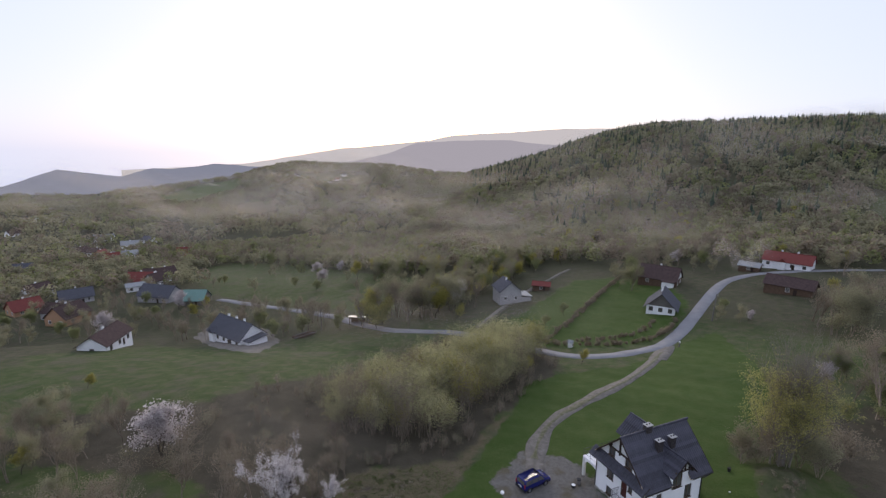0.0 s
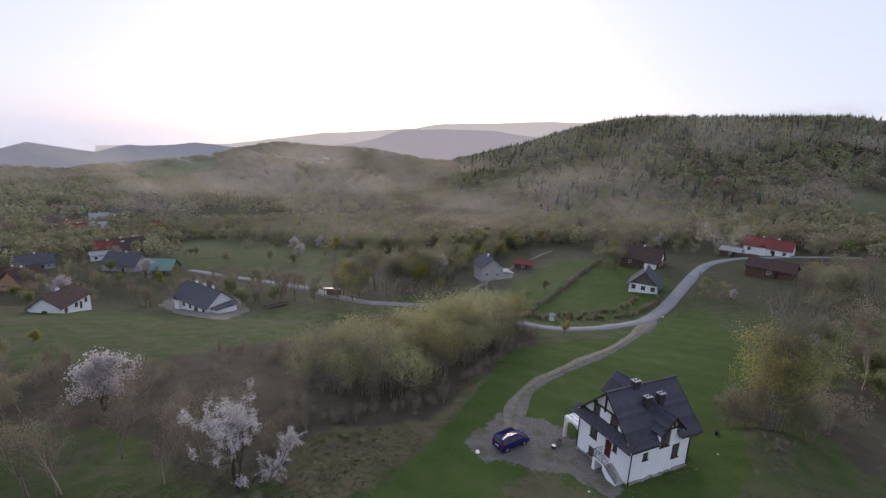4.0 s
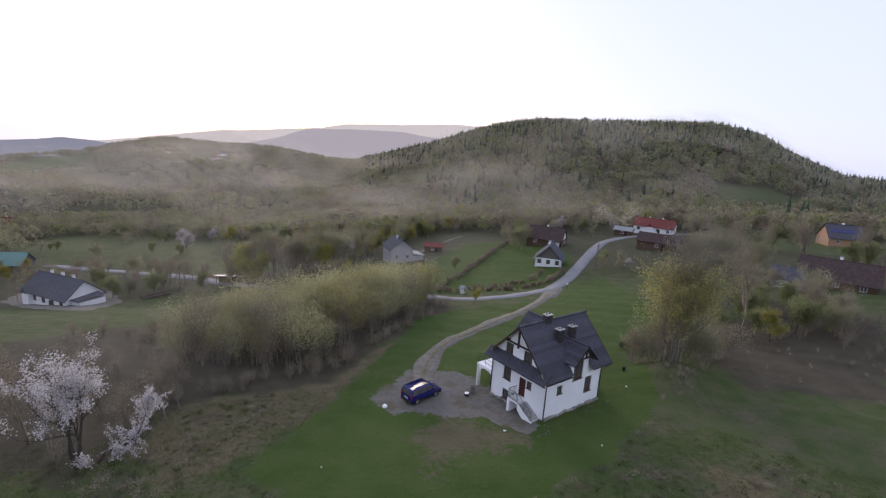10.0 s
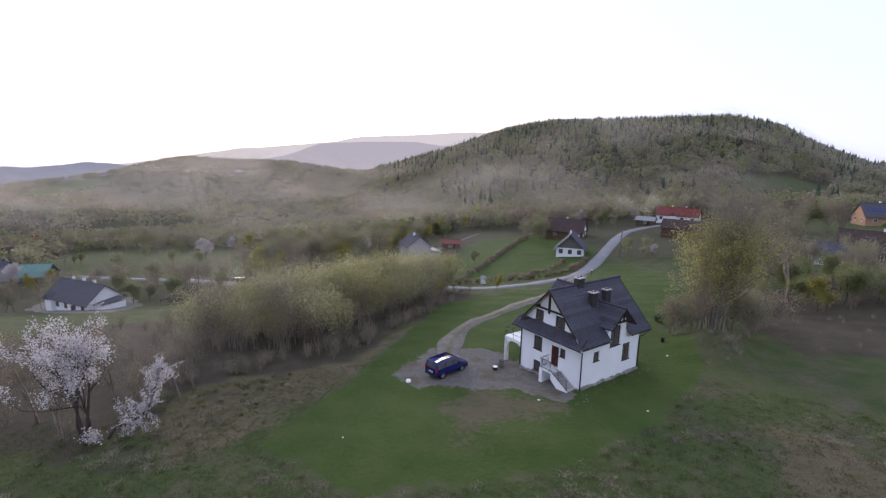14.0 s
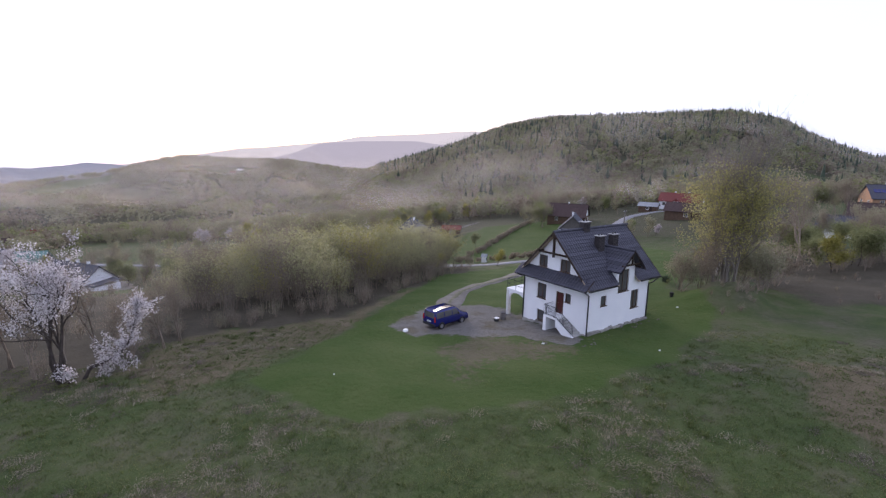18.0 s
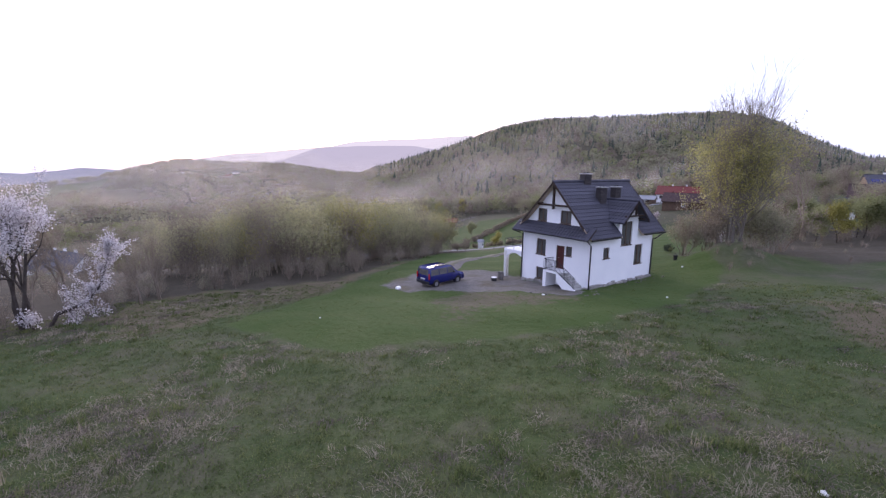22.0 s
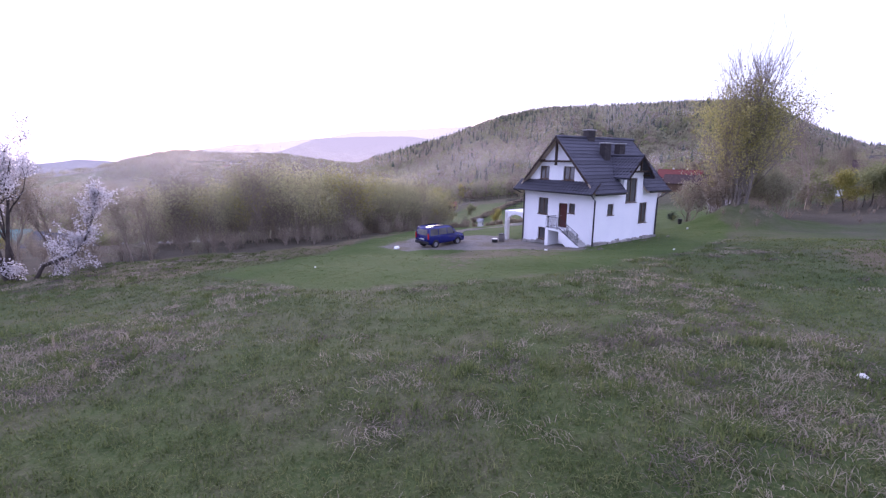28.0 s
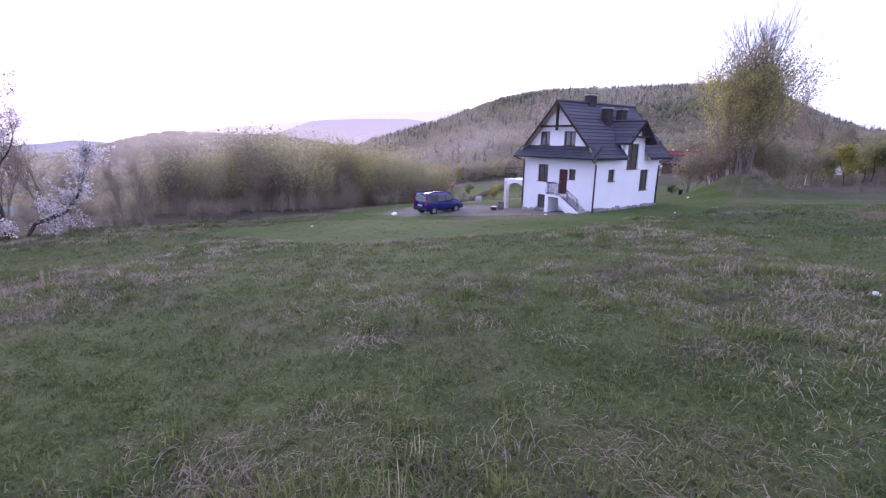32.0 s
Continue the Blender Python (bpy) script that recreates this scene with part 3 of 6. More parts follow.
slope_z = lambda y: EAVE + (RIDGE - EAVE) * (1 - abs(y - HY / 2) / (HY / 2 + 0.0)) - 0.12  # noqa: E731
GABLE = [(4.7, 5.8, 2.1, 3.5), (2.62, 3.5, 1.2, 3.2), (1.85, 2.5, 2.45, 3.25), (4.8, 5.7, -0.1, 0.95)]
ATTIC = [(4.75, 5.8, 5.08, 6.18), (2.12, 3.26, 5.08, 6.18)]
SIDE = [(1.65, 2.45, 2.4, 3.3), (6.0, 7.15, 1.5, 3.2)]
DORMER = (3.95, 5.45, 3.3, 5.3)


def gable_top(x0, x1, holes):
    """The triangle over a gable wall, in columns, open where the windows are."""
    def top(bm):
        ys = sorted({0.02, HY / 2, HY - 0.02, *[h[0] for h in holes], *[h[1] for h in holes], *np.linspace(0.02, HY - 0.02, 9)})
        for y0, y1 in zip(ys, ys[1:]):
            cy = (y0 + y1) / 2
            cut = [h for h in holes if h[0] < cy < h[1]]
            lows = [(EAVE, cut[0][2]), (cut[0][3], None)] if cut else [(EAVE, None)]
            for z0, z1 in lows:
                za, zb = (z1, z1) if z1 else (max(slope_z(y0), z0 + 0.01), max(slope_z(y1), z0 + 0.01))
                prism(bm, [(x0, y0, z0), (x0, y1, z0), (x0, y1, zb), (x0, y0, za)], (x1 - x0, 0, 0))
    return top


wall_with_holes("wall", HY, EAVE, GABLE, 0.35, wall_holes_at("x", 0), gable_top(0.02, 0.35, ATTIC))
wall_with_holes("wall", HY, EAVE, [(3.0, 4.2, 2.1, 3.5)], 0.35, wall_holes_at("x", HX, -0.35), gable_top(HX - 0.35, HX - 0.02, []))


def side_wall(u0, u1, z0, z1):
    return ((0.35 + u0, 0.0, z0), (0.35 + u1, 0.35, z1))


wall_with_holes("wall", HX - 0.7, EAVE, [(a - 0.35, b - 0.35, c, d) for a, b, c, d in SIDE] + [(DORMER[0] - 0.35, DORMER[1] - 0.35, DORMER[2], EAVE)], 0.35, side_wall)
wall_with_holes("wall", HX - 0.7, EAVE, [(3.2, 5.2, -0.6, 2.0)], 0.35, lambda a, b, c, d: ((0.35 + a, HY - 0.35, c), (0.35 + b, HY, d)))
part("floor_slab", boxes(((0.35, 0.35, 1.0), (HX - 0.35, HY - 0.35, 1.2)), ((0.35, 0.35, 3.95), (HX - 0.35, HY - 0.35, 4.1))), "concrete", house)

# stone footing, proud of the walls
rnd = random.Random(4)
for axis in (0, 1):
    run = HX if axis else HY
    u = 0.0
    while u < run - 0.1:
        lw = rnd.uniform(0.35, 0.75)
        hgt = rnd.uniform(0.1, 0.3)
        bm = bmesh.new()
        gxp, gyp = (u + lw / 2, -0.1) if axis else (-0.1, u + lw / 2)
        zg = ground_z(gxp, gyp)
        if axis:
            box(bm, (u, -0.06 - rnd.uniform(0, 0.25), zg - 0.35), (min(u + lw - 0.02, run), 0.02, zg + hgt), 0.03)
        elif not (0.0 < u < 3.9):
            box(bm, (-0.06 - rnd.uniform(0, 0.12), u, zg - 0.35), (0.02, min(u + lw - 0.02, run), zg + hgt), 0.03)
        if len(bm.verts):
            part("footing_stone", bm, "plinth", house)
        u += lw


def window(name, axis, at, u0, u1, z0, z1, out, mullions=1, deep=0.14, sill=True):
    """A window set into its opening: frame, panes, bars and sill. out: the way it faces along its axis."""
    w = new(name)
    w.parent = house

    def place(a, b, c, d, e0, e1):
        lo, hi = (a, c), (b, d)
        f0, f1 = sorted((at - out * e0, at - out * e1))
        return ((f0, a, c), (f1, b, d)) if axis == "x" else ((a, f0, c), (b, f1, d))
    t = 0.07
    part("window_frame", boxes(place(u0, u0 + t, z0, z1, deep - 0.05, deep + 0.03), place(u1 - t, u1, z0, z1, deep - 0.05, deep + 0.03), place(u0 + t, u1 - t, z0, z0 + t, deep - 0.05, deep + 0.03), place(u0 + t, u1 - t, z1 - t, z1, deep - 0.05, deep + 0.03), bevel=0.008), "frame", w)
    cuts = [u0 + t + (u1 - u0 - 2 * t) * k / (mullions + 1) for k in range(mullions + 2)]
    for a, b in zip(cuts, cuts[1:]):
        part("pane", boxes(place(a + 0.02, b - 0.02, z0 + t, z1 - t, deep, deep + 0.02)), "glass", w)
    for c in cuts[1:-1]:
        part("mullion", boxes(place(c - 0.035, c + 0.035, z0 + t, z1 - t, deep - 0.045, deep + 0.025)), "frame", w)
    if sill:
        part("sill", boxes(place(u0 - 0.06, u1 + 0.06, z0 - 0.05, z0, -0.08, deep), bevel=0.01), "frame", w)
    return w


window("window", "x", 0, *GABLE[0], -1)
window("window", "x", 0, *GABLE[2], -1, 0)
window("window", "x", 0, *GABLE[3], -1, 0)
window("window", "x", 0.02, *ATTIC[0], -1)
window("window", "x", 0.02, *ATTIC[1], -1)
window("window", "y", 0, *SIDE[0], -1, 0)
window("window", "y", 0, *SIDE[1], -1)
window("window", "x", HX, 3.0, 4.2, 2.1, 3.5, 1)
d = new("entrance_door")
d.parent = house
part("door_leaf", boxes(((0.1, 2.7, 1.2), (0.16, 3.42, 3.14)), ((0.085, 2.8, 1.35), (0.1, 3.32, 2.1)), ((0.085, 2.8, 2.25), (0.1, 3.32, 3.02)), bevel=0.01), "door", d, "dark red-brown panelled entrance door")
part("door_frame", boxes(((0.06, 2.62, 1.2), (0.2, 2.7, 3.2)), ((0.06, 3.42, 1.2), (0.2, 3.5, 3.2)), ((0.06, 2.7, 3.14), (0.2, 3.42, 3.2))), "frame", d)
part("handle", boxes(((0.03, 3.28, 2.15), (0.085, 3.3, 2.17)), ((0.03, 3.18, 2.15), (0.05, 3.3, 2.17))), "steel", d)
g = new("garage_door")
g.parent = house
part("door_panel", boxes(*[((3.6, HY - 0.2, -0.6 + 0.52 * k), (5.5, HY - 0.16, -0.1 + 0.52 * k)) for k in range(5)], bevel=0.01), "frame", g)

# ---- roof: boards below, courses of tiles above ----
OX0, OX1, OY = -0.55, HX + 1.25, 0.42
rise = (RIDGE - EAVE) / (HY / 2)


def roof_z(y):
    return RIDGE - rise * abs(y - HY / 2)


for sgn in (-1, 1):
    y0 = HY / 2
    y1 = HY / 2 + sgn * (HY / 2 + OY)
    for xa, xb, ye_ in ((OX0, 3.5, y1), (3.5, 6.3, 0.4 if sgn < 0 else y1), (6.3, OX1, y1)):
        bm = bmesh.new()
        prism(bm, [(xa, y0, RIDGE - 0.02), (xa, ye_, roof_z(ye_) - 0.02), (xa, ye_, roof_z(ye_) - 0.13), (xa, y0, RIDGE - 0.15)], (xb - xa, 0, 0))
        part("roof_board", bm, "soffit", house, "pale timber boarding under the roof")
# one sheet of tile courses shared by all: steps along the slope, waves across
WAVE = 0.3


def tile_course(width, deep, x_wave=WAVE, seed=0):
    """One course of pantiles: wavy across, with a lip at its lower edge. Runs along x, falls along -y."""
    n = max(2, int(round(width / x_wave * 4)))
    bm = bmesh.new()
    rows = []
    for yy, zz in ((0.0, 0.0), (-deep, 0.035), (-deep, -0.01)):
        rows.append([bm.verts.new((width * i / n, yy, zz + 0.022 * math.sin(6.2832 * i / 4))) for i in range(n + 1)])
    for r0, r1 in zip(rows, rows[1:]):
        for i in range(n):
            bm.faces.new((r0[i], r1[i], r1[i + 1], r0[i + 1]))
    me = bpy.data.meshes.new("tile_course")
    bm.to_mesh(me)
    bm.free()
    me.materials.append(M["tile"])
    return me


PITCH = math.degrees(math.atan(rise))
slant = math.hypot(HY / 2 + OY, rise * (HY / 2 + OY))
COURSE = 0.36
courses = int(slant / COURSE)
full = tile_course(OX1 - OX0, COURSE + 0.03)
near_piece, far_piece = tile_course(3.5 - OX0, COURSE + 0.03), tile_course(OX1 - 6.3, COURSE + 0.03)
roof = new("roof")
roof.parent = house
for k in range(courses):
    dist_down = k * slant / courses
    for sgn in (-1, 1):
        run = dist_down * math.cos(radians(PITCH))
        if sgn < 0 and HY / 2 - run < 0.75:
            for me, xs in ((near_piece, OX0), (far_piece, 6.3)):
                o = new("tile_course", me)
                o.parent = roof
                o.matrix_world = pose(xs, HY / 2 - run, RIDGE - rise * run + 0.012, PITCH, 0, 0)
            continue
        o = new("tile_course", full)
        o.parent = roof
        if sgn < 0:
            o.matrix_world = pose(OX0, HY / 2 - run, RIDGE - rise * run + 0.012, PITCH, 0, 0)
        else:
            o.matrix_world = pose(OX1, HY / 2 + run, RIDGE - rise * run + 0.012, PITCH, 0, 180)
x = OX0 - 0.02
while x < OX1 - 0.1:
    part("ridge_cap", tube(bmesh.new(), [(x, HY / 2, RIDGE + 0.0), (x + 0.4, HY / 2, RIDGE + 0.025)], [0.13, 0.14], 8), "tile", roof)
    x += 0.38
for xx in (OX0 - 0.03, OX1):
    bm = bmesh.new()
    for sgn in (-1, 1):
        y1 = HY / 2 + sgn * (HY / 2 + (OY if xx > 0 else -0.35))
        prism(bm, [(xx, HY / 2, RIDGE + 0.05), (xx, y1, roof_z(y1) + 0.05), (xx, y1, roof_z(y1) - 0.2), (xx, HY / 2, RIDGE - 0.2)], (0.03, 0, 0))
    part("barge_board", bm, "timber", roof, "dark brown barge board of the main roof")
# pent roof across the gable, at the foot of the triangle
bm = bmesh.new()
ye = OY
prism(bm, [(0.0, -ye, 5.02), (-0.92, -ye, 4.2), (-0.92, -ye, 4.1), (0.0, -ye, 4.88)], (0, HY + 2 * ye, 0))
part("pent_board", bm, "timber", house)
pent = tile_course(HY + 2 * ye, 0.4)
for k in range(4):
    o = new("tile_course", pent)
    o.parent = roof
    o.matrix_world = pose(-0.02 - 0.245 * k, HY + ye, 5.045 - 0.218 * k, 41.7, 0, -90)

# timber posts and beam in the gable
part("beam", boxes(((-0.45, 2.05, 6.5), (-0.3, 5.45, 6.66)), bevel=0.01), "timber", house, "dark brown horizontal timber beam")
part("post", boxes(((-0.47, HY / 2 - 0.08, 6.25), (-0.28, HY / 2 + 0.08, RIDGE - 0.2)), bevel=0.01), "timber", house, "dark brown king post")
for yy in (2.2, HY - 2.2):
    part("purlin_end", boxes(((-0.5, yy - 0.07, roof_z(yy) - 0.36), (0.02, yy + 0.07, roof_z(yy) - 0.19)), bevel=0.01), "timber", house)

# chimneys
for cx, cy, hw, hd, top in ((3.6, HY / 2, 0.42, 0.3, 9.15), (3.85, 2.2, 0.4, 0.27, 8.05), (5.85, 2.2, 0.38, 0.27, 8.05)):
    c = new("chimney")
    c.parent = house
    z, n = roof_z(cy) - 0.4, 0
    part("shaft", boxes(((cx - hw + 0.015, cy - hd + 0.015, z), (cx + hw - 0.015, cy + hd - 0.015, top - 0.02))), "brick", c)
    while z < top - 0.1:
        o = 0.12 * (n % 2)
        for k in range(4):
            a, b = max(cx - hw, cx - hw + k * 0.25 - o), min(cx + hw, cx - hw + (k + 1) * 0.25 - o - 0.012)
            if b > a + 0.03:
                for f0 in (cy - hd, cy + hd - 0.1):
                    part("brick", boxes(((a, f0, z), (b, f0 + 0.1, z + 0.073))), "brick", c)
        z += 0.085
        n += 1
    part("cap", boxes(((cx - hw - 0.07, cy - hd - 0.07, top), (cx + hw + 0.07, cy + hd + 0.07, top + 0.08)), bevel=0.015), "concrete", c, "pale concrete chimney cap")
    for k in (-0.5, 0.5):
        bm = bmesh.new()
        tube(bm, [(cx + k * hw, cy, top + 0.08), (cx + k * hw, cy, top + 0.17)], 0.09, 8)
        part("flue", bm, "black", c)


# ---- dormers ----
def dormer(cx, half, face_y, ridge_z, out, porch):
    """A gabled wall dormer; out: the way it faces along y."""
    dm = new("dormer")
    dm.parent = house
    lip = face_y + out * 0.75
    for sgn in (-1, 1):
        e = cx + sgn * (half + 0.45)
        ez = ridge_z - (half + 0.45) * 0.95
        depth_e = HY / 2 + out * ((RIDGE - ez) / rise)
        depth_r = HY / 2 + out * ((RIDGE - ridge_z) / rise)
        bm = bmesh.new()
        a = [bm.verts.new(p) for p in ((cx, lip, ridge_z), (e, lip, ez), (e, depth_e, ez), (cx, depth_r, ridge_z))]
        b = [bm.verts.new((v.co.x, v.co.y, v.co.z - 0.13)) for v in a]
        bm.faces.new(a)
        bm.faces.new(b[::-1])
        for i in range(4):
            bm.faces.new((a[i], b[i], b[(i + 1) % 4], a[(i + 1) % 4]))
        bmesh.ops.recalc_face_normals(bm, faces=bm.faces)
        part("dormer_roof", bm, "tile", dm)
        # courses of tiles following the valley
        sl = math.hypot(half + 0.45, (half + 0.45) * 0.95)
        n = int(sl / 0.34)
        ang = math.degrees(math.atan(0.95))
        for k in range(n):
            u = (k + 1) / n
            zc = ridge_z - (half + 0.45) * 0.95 * u
            length = abs(lip - (HY / 2 + out * ((RIDGE - zc) / rise)))
            o = new("tile_course", tile_course(length, sl / n + 0.03))
            o.parent = dm
            xk = cx + sgn * (half + 0.45) * k / n
            zk = ridge_z - (half + 0.45) * 0.95 * k / n + 0.01
            ends = (lip, lip - out * length)
            o.matrix_world = pose(xk, min(ends) if sgn > 0 else max(ends), zk, ang, 0, 90 * sgn)
        bm = bmesh.new()
        y0 = lip
        prism(bm, [(cx, y0, ridge_z + 0.04), (e, y0, ez + 0.04), (e, y0, ez - 0.2), (cx, y0, ridge_z - 0.2)], (0, -out * 0.03, 0))
        part("barge_board", bm, "timber", dm, "brown timber barge board")
    bm = bmesh.new()
    tube(bm, [(cx, lip - out * 0.02, ridge_z + 0.02), (cx, HY / 2 + out * ((RIDGE - ridge_z) / rise), ridge_z + 0.02)], 0.12, 8)
    part("ridge_cap", bm, "tile", dm)
    return dm


dm = dormer(4.9, 1.35, 0.0, 7.05, -1, False)
# dormer front: white wall round a tall window
bm = bmesh.new()
for a, b in ((3.55, DORMER[0]), (DORMER[1], 6.25)):
    zt = lambda xx: 7.05 - 0.95 * abs(xx - 4.9) - 0.13  # noqa: E731
    prism(bm, [(a, 0.003, EAVE), (b, 0.003, EAVE), (b, 0.003, zt(b)), (a, 0.003, zt(a))], (0, 0.3, 0))
prism(bm, [(DORMER[0], 0.003, DORMER[3]), (DORMER[1], 0.003, DORMER[3]), (DORMER[1], 0.003, zt(DORMER[1])), (4.9, 0.003, zt(4.9)), (DORMER[0], 0.003, zt(DORMER[0]))], (0, 0.3, 0))
part("dormer_wall", bm, "render", dm)
for xx in (3.55, 6.25):
    bm = bmesh.new()
    prism(bm, [(xx - 0.1, 0.3, EAVE), (xx - 0.1, 0.3, 5.65), (xx - 0.1, 1.4, 5.65)], (0.2, 0, 0))
    part("dormer_cheek", bm, "timber" if xx > 5 else "render", dm)
window("window", "y", 0.003, *DORMER, -1, 1)
part("tie_beam", boxes(((3.5, -0.62, 5.75), (6.3, -0.5, 5.9)), bevel=0.01), "timber", dm, "brown timber tie beam")
part("king_post", boxes(((4.83, -0.62, 5.9), (4.97, -0.5, 6.85)), bevel=0.01), "timber", dm)
for xx in (3.6, 6.2):
    part("bracket", boxes(((xx - 0.06, -0.6, 5.4), (xx + 0.06, 0.05, 5.55)), bevel=0.01), "timber", dm)
dn = dormer(5.6, 1.7, HY, 7.75, 1, True)
bm = bmesh.new()
prism(bm, [(3.9, HY - 0.003, 4.1), (7.3, HY - 0.003, 4.1), (7.3, HY - 0.003, 6.0), (5.6, HY - 0.003, 7.6), (3.9, HY - 0.003, 6.0)], (0, -0.3, 0))
part("dormer_wall", bm, "render", dn)

# gutters and downpipes
for y1, xs in ((-OY, (OX0, 3.2)), (-OY, (6.6, OX1)), (HY + OY, (OX0, OX1))):
    bm = bmesh.new()
    s = 1 if y1 > 0 else -1
    zz = roof_z(y1) - 0.04
    prof = [(0.0, 0.03), (0.02, -0.07), (0.08, -0.1), (0.13, -0.06), (0.14, 0.03)]
    prism(bm, [(xs[0], y1 + s * a, zz + b) for a, b in prof], (xs[1] - xs[0], 0, 0))
    part("gutter", bm, "gutter", house)
bm = bmesh.new()
prism(bm, [(-0.92 - a, -ye, 4.17 + b) for a, b in prof], (0, HY + 2 * ye, 0))
part("gutter", bm, "gutter", house)
for pts in ([(-0.98, -0.4, 4.1), (-0.5, -0.2, 3.85), (-0.06, -0.06, 3.65), (-0.06, -0.06, 0.0)],
            [(-0.98, HY + 0.35, 4.1), (-0.4, HY + 0.15, 3.85), (-0.06, HY - 0.02, 3.7), (-0.06, HY - 0.02, -0.9)],
            [(OX1 - 0.3, -OY - 0.05, roof_z(-OY) - 0.1), (HX + 0.15, -0.3, 3.65), (HX - 0.02, -0.07, 3.5), (HX - 0.02, -0.07, 0.1)]):
    bm = bmesh.new()
    tube(bm, pts, 0.06, 8)
    part("downpipe", bm, "gutter", house, "dark downpipe")

# ---- outside stair with landing and iron railing ----
stair = new("stair")
stair.parent = house
gz0 = ground_z(-0.6, 1.2)
part("landing", boxes(((-1.25, 2.3, 1.02), (-0.004, 3.75, 1.18)), bevel=0.015), "render", stair)
part("pier", boxes(((-1.25, 3.4, -1.2), (-0.004, 3.75, 1.02))), "render", stair)
nst = 7
for k in range(nst):
    z1 = 1.02 - k * (1.02 - gz0) / nst
    y1 = 2.3 - k * 0.27
    part("tread", boxes(((-1.25, y1 - 0.29, z1 - 0.18), (-0.004, y1 + 0.0, z1)), bevel=0.01), "concrete", stair)
bm = bmesh.new()
prism(bm, [(-1.27, 2.3, 1.16), (-1.27, 0.35, gz0 + 0.12), (-1.27, 0.35, gz0 - 0.4), (-1.27, 1.1, gz0 - 0.4), (-1.27, 2.3, 0.5)], (0.12, 0, 0))
part("string_wall", bm, "render", stair)
rail = new("railing")
rail.parent = stair


def rail_z(y):
    return 1.18 if y >= 2.3 else 1.18 - (2.3 - y) * (1.1 - gz0) / 1.95


bm = bmesh.new()
for off in (0.12, 0.95):
    tube(bm, [(-1.21, 3.7, rail_z(3.7) + off), (-1.21, 2.3, rail_z(2.3) + off), (-1.21, 0.4, rail_z(0.4) + off)], 0.022, 6)
tube(bm, [(-1.21, 3.7, 2.13), (-0.03, 3.7, 2.13)], 0.022, 6)
tube(bm, [(-1.21, 3.7, 1.3), (-0.03, 3.7, 1.3)], 0.018, 6)
part("handrail", bm, "iron", rail, "dark wrought iron handrail")
yy = 3.7
while yy > 0.4:
    b = bmesh.new()
    post = abs((yy - 0.45) % 1.0) < 0.13
    r = 0.022 if post else 0.011
    bulge = 0.0 if post else 0.06
    tube(b, [(-1.21, yy, rail_z(yy) - 0.02), (-1.21 - bulge, yy, rail_z(yy) + 0.4), (-1.21, yy, rail_z(yy) + 0.95)], r, 5)
    part("baluster", b, "iron", rail)
    yy -= 0.125
for k in range(9):
    b = bmesh.new()
    xk = -0.1 - k * 0.125
    tube(b, [(xk, 3.7, 1.16), (xk, 3.7, 2.13)], 0.011, 5)
    part("baluster", b, "iron", rail)

# ---- terrace on arches at the far corner ----
ter = new("terrace")
ter.parent = house
TX0, TX1, TY0, TY1, TZ = 0.1, 5.2, HY + 0.004, HY + 2.6, 1.95
part("deck", boxes(((TX0, TY0, TZ - 0.2), (TX1, TY1, TZ)), bevel=0.02), "render", ter)
zb = -1.5
for px_, py_ in ((TX0, TY1 - 0.35), (TX0 + 2.4, TY1 - 0.35), (TX1 - 0.35, TY1 - 0.35)):
    part("pillar", boxes(((px_, py_, zb), (px_ + 0.35, py_ + 0.35, TZ - 0.2)), bevel=0.02), "stone", ter, "stone-faced terrace pillar")


def arch(lo, hi, fixed, axis):
    """The wall over an arched opening."""
    bm = bmesh.new()
    mid, rad = (lo + hi) / 2, (hi - lo) / 2
    pts = [(lo, TZ - 0.2), (hi, TZ - 0.2)] + [(mid + rad * math.cos(a), TZ - 0.95 + 0.65 * math.sin(a)) for a in np.linspace(0, math.pi, 13)]
    for (a, za), (b, zb_) in zip(pts[2:], pts[3:]):
        q = [(a, za), (a, TZ - 0.2), (b, TZ - 0.2), (b, zb_)]
        if axis == "x":
            prism(bm, [(fixed, u, z) for u, z in q], (0.3, 0, 0))
        else:
            prism(bm, [(u, fixed, z) for u, z in q], (0, 0.3, 0))
    return part("arch", bm, "render", ter)


arch(TY0, TY1 - 0.36, TX0 + 0.02, "x")
arch(TX0 + 0.36, TX0 + 2.39, TY1 - 0.33, "y")
arch(TX0 + 2.76, TX1 - 0.36, TY1 - 0.33, "y")
bm = bmesh.new()
ring = [(TX0 + 0.05, TY0 + 0.1), (TX0 + 0.05, TY1 - 0.05), (TX1 - 0.05, TY1 - 0.05), (TX1 - 0.05, TY0 + 0.1)]
for off in (0.45, 0.95):
    tube(bm, [(a, b, TZ + off) for a, b in ring], 0.025, 6)
part("handrail", bm, "iron", ter, "thin iron terrace railing")
for (ax, ay), (bx, by) in zip(ring, ring[1:]):
    n = max(2, int(math.hypot(bx - ax, by - ay) / 0.85))
    for k in range(n):
        b = bmesh.new()
        u = k / n
        tube(b, [(ax + (bx - ax) * u, ay + (by - ay) * u, TZ), (ax + (bx - ax) * u, ay + (by - ay) * u, TZ + 0.96)], 0.02, 6)
        part("rail_post", b, "iron", ter)


